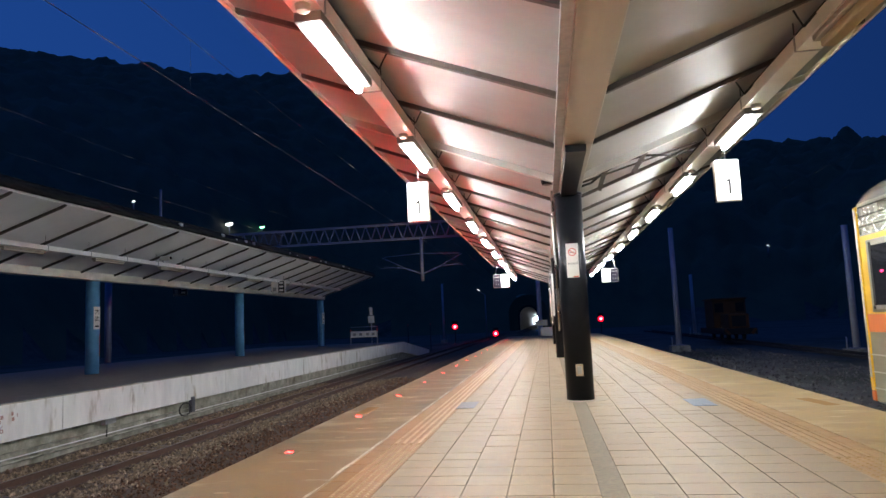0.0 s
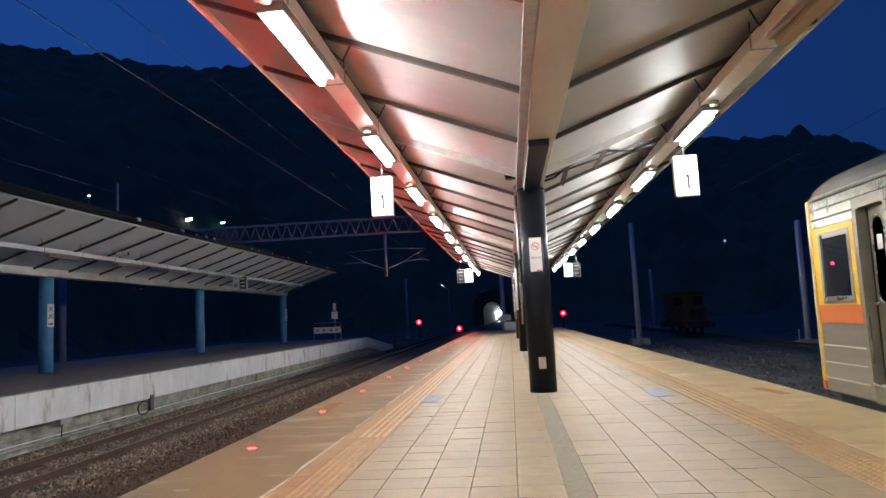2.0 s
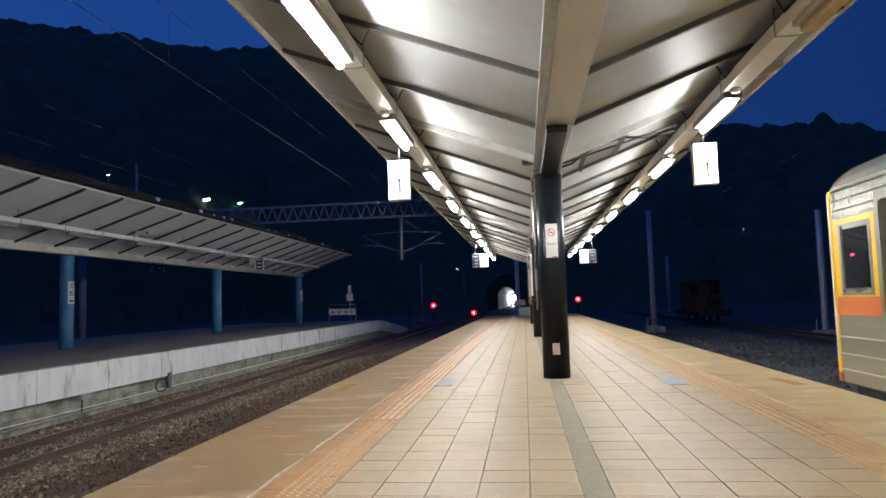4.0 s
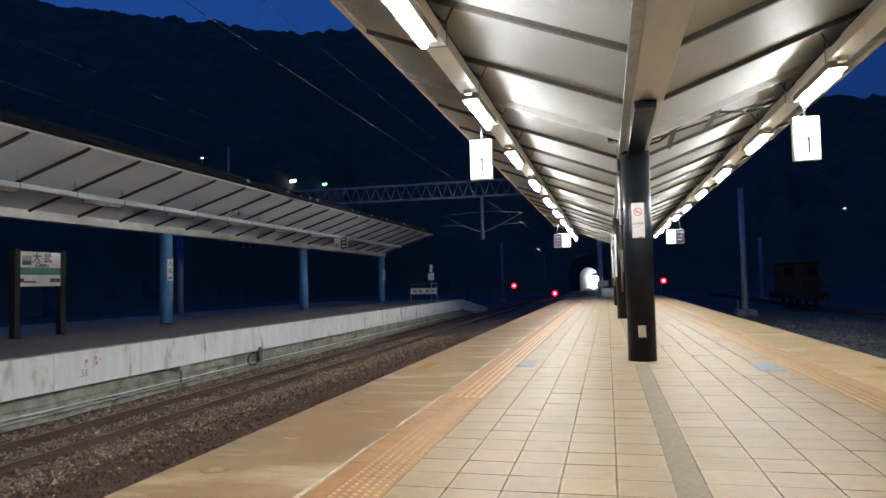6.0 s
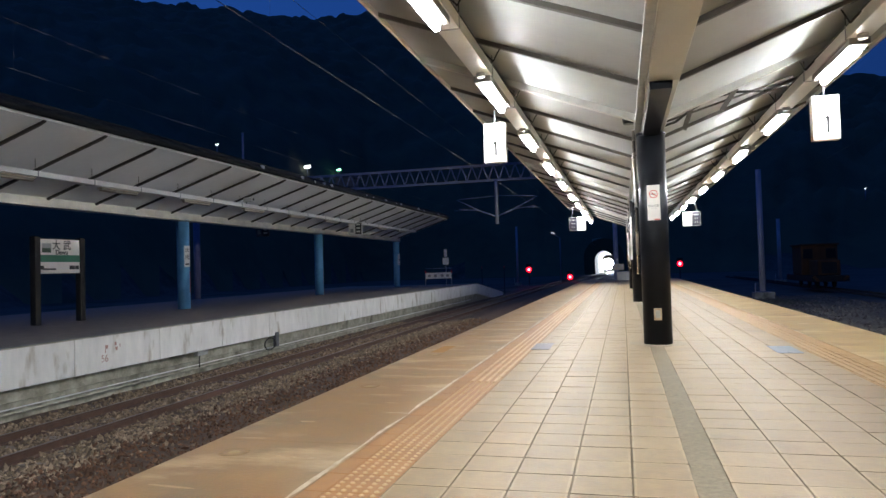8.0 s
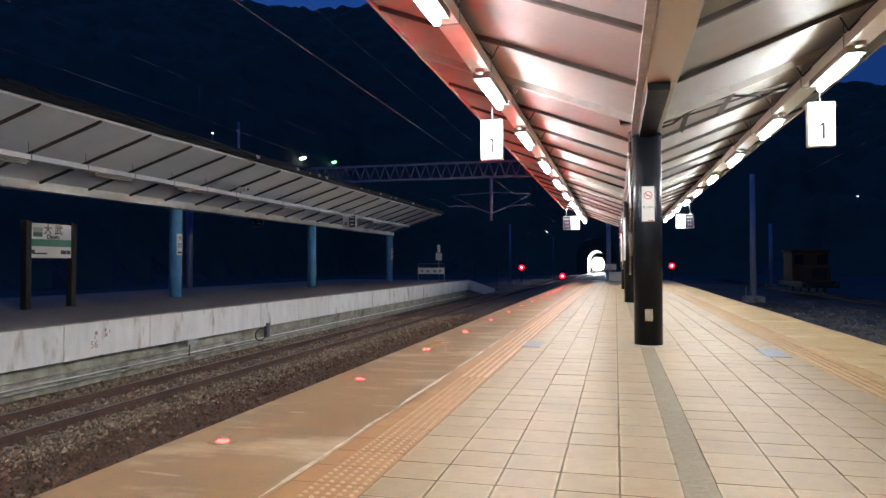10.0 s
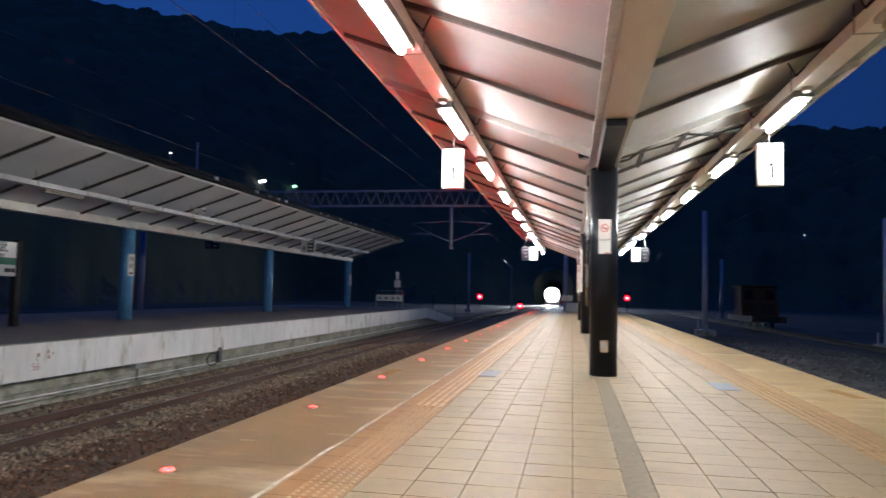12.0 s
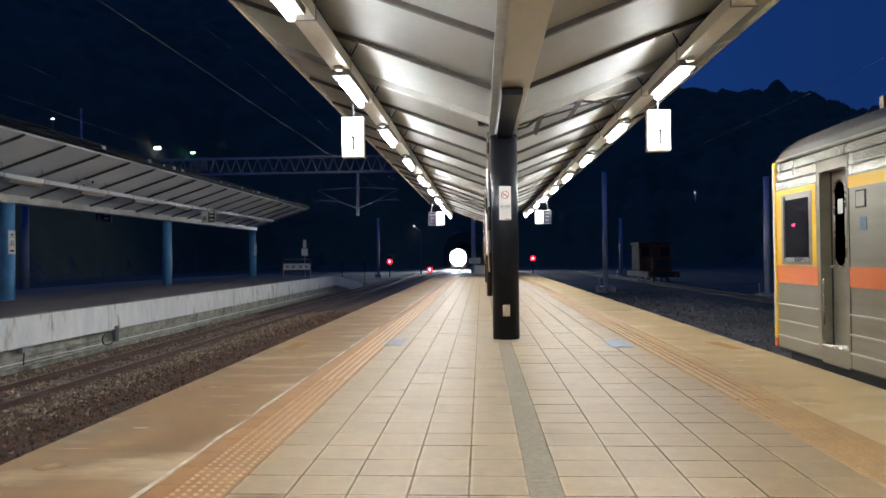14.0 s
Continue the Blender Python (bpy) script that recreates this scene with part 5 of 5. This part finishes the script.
    w = part("cab_window", box(-0.012, -0.004, -0.885, -0.2, 0.985, 1.745, 0.003), STEEL, car, "framed cab window")
    part("pane", box(-0.017, -0.0125, -0.83, -0.31, 1.06, 1.68), WINDOW, w)
    part("jamb", box(-0.019, -0.0125, -0.31, -0.265, 1.02, 1.72), TRAIN_DARK, w)
    part("sill", box(-0.022, -0.0125, -0.85, -0.25, 1.015, 1.055, 0.003), CHROME, w)
    part("red_display", box(-0.0195, -0.0175, -0.535, -0.475, 1.392, 1.415), RED_DISPLAY, w, "small red digits seen in the glass")
    for z in (0.19, 0.36, 0.54):
        part("bead", box(-0.012, 0, -0.985, -0.065, z - 0.005, z + 0.008), TRAY, car)
        part("bead", box(-0.014, 0, -20, -1.58, z - 0.007, z + 0.008), TRAY, car)
    for z in (1.90, 2.01, 2.11):
        part("groove", box(-0.0055, 0, -0.985 if z < 2 else -20, -0.065, z - 0.006, z + 0.004), TRAIN_DARK, car)
        if z < 2:
            part("groove", box(-0.0055, 0, -20, -1.58, z - 0.006, z + 0.004), TRAIN_DARK, car)
    part("hatch", box(-0.008, 0, -1.86, -1.70, 1.50, 1.66, 0.002), RUBBER, car)
    part("hatch_lid", box(-0.011, -0.0085, -1.845, -1.715, 1.515, 1.645), STEEL, car)
    part("blue_sticker", box(-0.003, 0, -1.86, -1.76, 1.30, 1.42), BLUE_COVER, car, "worn blue sticker")
    for k in range(5):
        y = -3.2 - 3.0 * k
        ww = part("side_window", box(-0.012, 0.0, y - 1.1, y, 1.02, 1.66, 0.003), CHROME, car, "framed side window")
        part("pane", box(-0.016, -0.0125, y - 1.05, y - 0.05, 1.07, 1.61), WINDOW, ww)
    # front end, roof gear
    for x in (0.45, 1.4, 2.35):
        part("front_window", box(x - 0.38, x + 0.38, 0.001, 0.02, 1.05, 1.8, 0.01), WINDOW, car)
    part("front_band", box(0.06, 2.74, 0.001, 0.008, 0.3, 0.95), YELLOW, car)
    part("roof_rail", box(0.5, 0.56, -8, -1.2, 2.53, 2.56), TRAIN_ROOF, car)
    for k in range(8):
        part("roof_bracket", box(0.48, 0.58, -1.3 - 0.5 * k, -1.24 - 0.5 * k, 2.46, 2.59), TRAIN_ROOF, car)
    part("roof_unit", sweep([(0.5, 2.5), (2.3, 2.5), (2.1, 2.95), (0.75, 2.95)], [(0, -1.9, 0), (0, -4.5, 0)]), TRAIN_ROOF, car, "grey roof equipment housing")


build_train()


# ---- tunnel and coming train ----
def build_tunnel():
    base = thing("tunnel", (0, 0, 0), "narrow concrete railway tunnel mouth in the hillside", "tunnel", kind="structure")
    arch = [(-2.0, -1.6)] + [(-2.05 * math.cos(a), 1.75 + 2.25 * math.sin(a)) for a in [math.pi * k / 18 for k in range(19)]] + [(2.0, -1.6)]
    y0, y1 = 160.0, 444.0
    ys = [y0 + 4 * k for k in range(72)]
    bm = bmesh.new()
    rings = [[bm.verts.new((TUNNEL_X + x, y, z)) for x, z in arch] for y in ys]
    for r0, r1 in zip(rings, rings[1:]):
        for a, b, c, d in zip(r0, r0[1:], r1[1:], r1):
            bm.faces.new((a, b, c, d))
    bm.faces.new(rings[-1])
    part("lining", bm, TUNNEL_LINING, base, "bare concrete lining")
    for k in range(1, 36):
        y = y0 + 7.0 * k
        part("lining_ring", sweep([(x * k_, 1.0 + (z - 1.0) * k_) for k_, side in ((0.995, arch), (0.955, arch[::-1])) for x, z in side], [(TUNNEL_X, y, 0), (TUNNEL_X, y + 0.45, 0)], False), OLD_WALL, base)
    part("mouth_ring", sweep([(x * k_, 1.0 + (z - 1.0) * k_) for k_, side in ((1.16, arch), (1.0, arch[::-1])) for x, z in side], [(TUNNEL_X, y0 - 1.0, 0), (TUNNEL_X, y0 - 0.01, 0)]), TRAIN_ROOF_DARK, base, "dark stone ring round the mouth")
    bm = bmesh.new()
    n = len(arch)
    for y in (y0 - 0.8, y0):
        ring_in = [bm.verts.new((TUNNEL_X + x * 1.1, y, z + (0.2 if z > 0 else 0))) for x, z in arch]
        ring_out = [bm.verts.new((TUNNEL_X + x * 2.2, y, -1.6 if z < -1 else 1.0 + (z - 1.0) * 1.95)) for x, z in arch]
        for i in range(n - 1):
            bm.faces.new((ring_in[i], ring_in[i + 1], ring_out[i + 1], ring_out[i]))
    part("headwall", bm, FOREST, base)
    bm = bmesh.new()
    r = [[bm.verts.new((TUNNEL_X + x, y, -1.34)) for x in (-2.0, 2.0)] for y in (y0 - 1.0, y1)]
    bm.faces.new((r[0][0], r[0][1], r[1][1], r[1][0]))
    part("tunnel_floor", bm, BALLAST_BED, base)


build_tunnel()


def build_coming_train():
    t = thing("coming_train", (0, 0, 0), "approaching train with dazzling white headlights", "train")
    part("body", sweep([(-1.4, -0.9), (1.4, -0.9), (1.42, 1.6), (1.3, 2.2), (0.9, 2.6), (-0.9, 2.6), (-1.3, 2.2), (-1.42, 1.6)], [(0, 0.5, 0), (0, 60, 0)]), STEEL, t)
    part("nose", sweep([(-1.3, -0.85), (1.3, -0.85), (1.32, 1.5), (1.2, 2.05), (0.85, 2.4), (-0.85, 2.4), (-1.2, 2.05), (-1.32, 1.5)], [(0, 0.0, 0), (0, 0.5, 0)]), TRAIN_DARK, t, "dark nose")
    part("windscreen", box(-1.1, 1.1, -0.03, -0.002, 1.72, 2.15, 0.01), WINDOW, t)
    # the big disc paints the headlight's glare, far wider than any lamp
    for x, z, r in ((0.0, 0.95, 1.46), (-0.5, -0.42, 0.12), (0.5, -0.42, 0.12)):
        h = part("headlight", rod((x, -0.10, z), (x, -0.04, z), r, 24), HEADLIGHT_GLARE, t, "white headlight, the middle one widened into a glare disc")
    part("coupler", box(-0.2, 0.2, -0.5, 0, -0.75, -0.4, 0.03), TRAIN_DARK, t)
    return t


coming = build_coming_train()
build_covers()
build_tactile()
build_tiles()


def motions():
    rows = []
    for tm, y in ((0, 344), (2, 312), (4, 278), (5, 258), (6.5, 232), (8, 206), (9.5, 181), (11, 158.5), (12.5, 142), (13.25, 135), (14, 128)):
        rows.append((tm, pose(TRACK_NEAR, y, 0)))
    walk(coming, rows)
    # each lens sinks into the slab, flips and rises to stand for switching
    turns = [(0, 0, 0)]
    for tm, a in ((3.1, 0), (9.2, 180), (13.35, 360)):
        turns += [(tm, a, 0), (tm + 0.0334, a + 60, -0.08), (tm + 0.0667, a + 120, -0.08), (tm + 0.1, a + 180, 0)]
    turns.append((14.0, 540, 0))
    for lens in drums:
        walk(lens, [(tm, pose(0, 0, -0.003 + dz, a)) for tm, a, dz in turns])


motions()
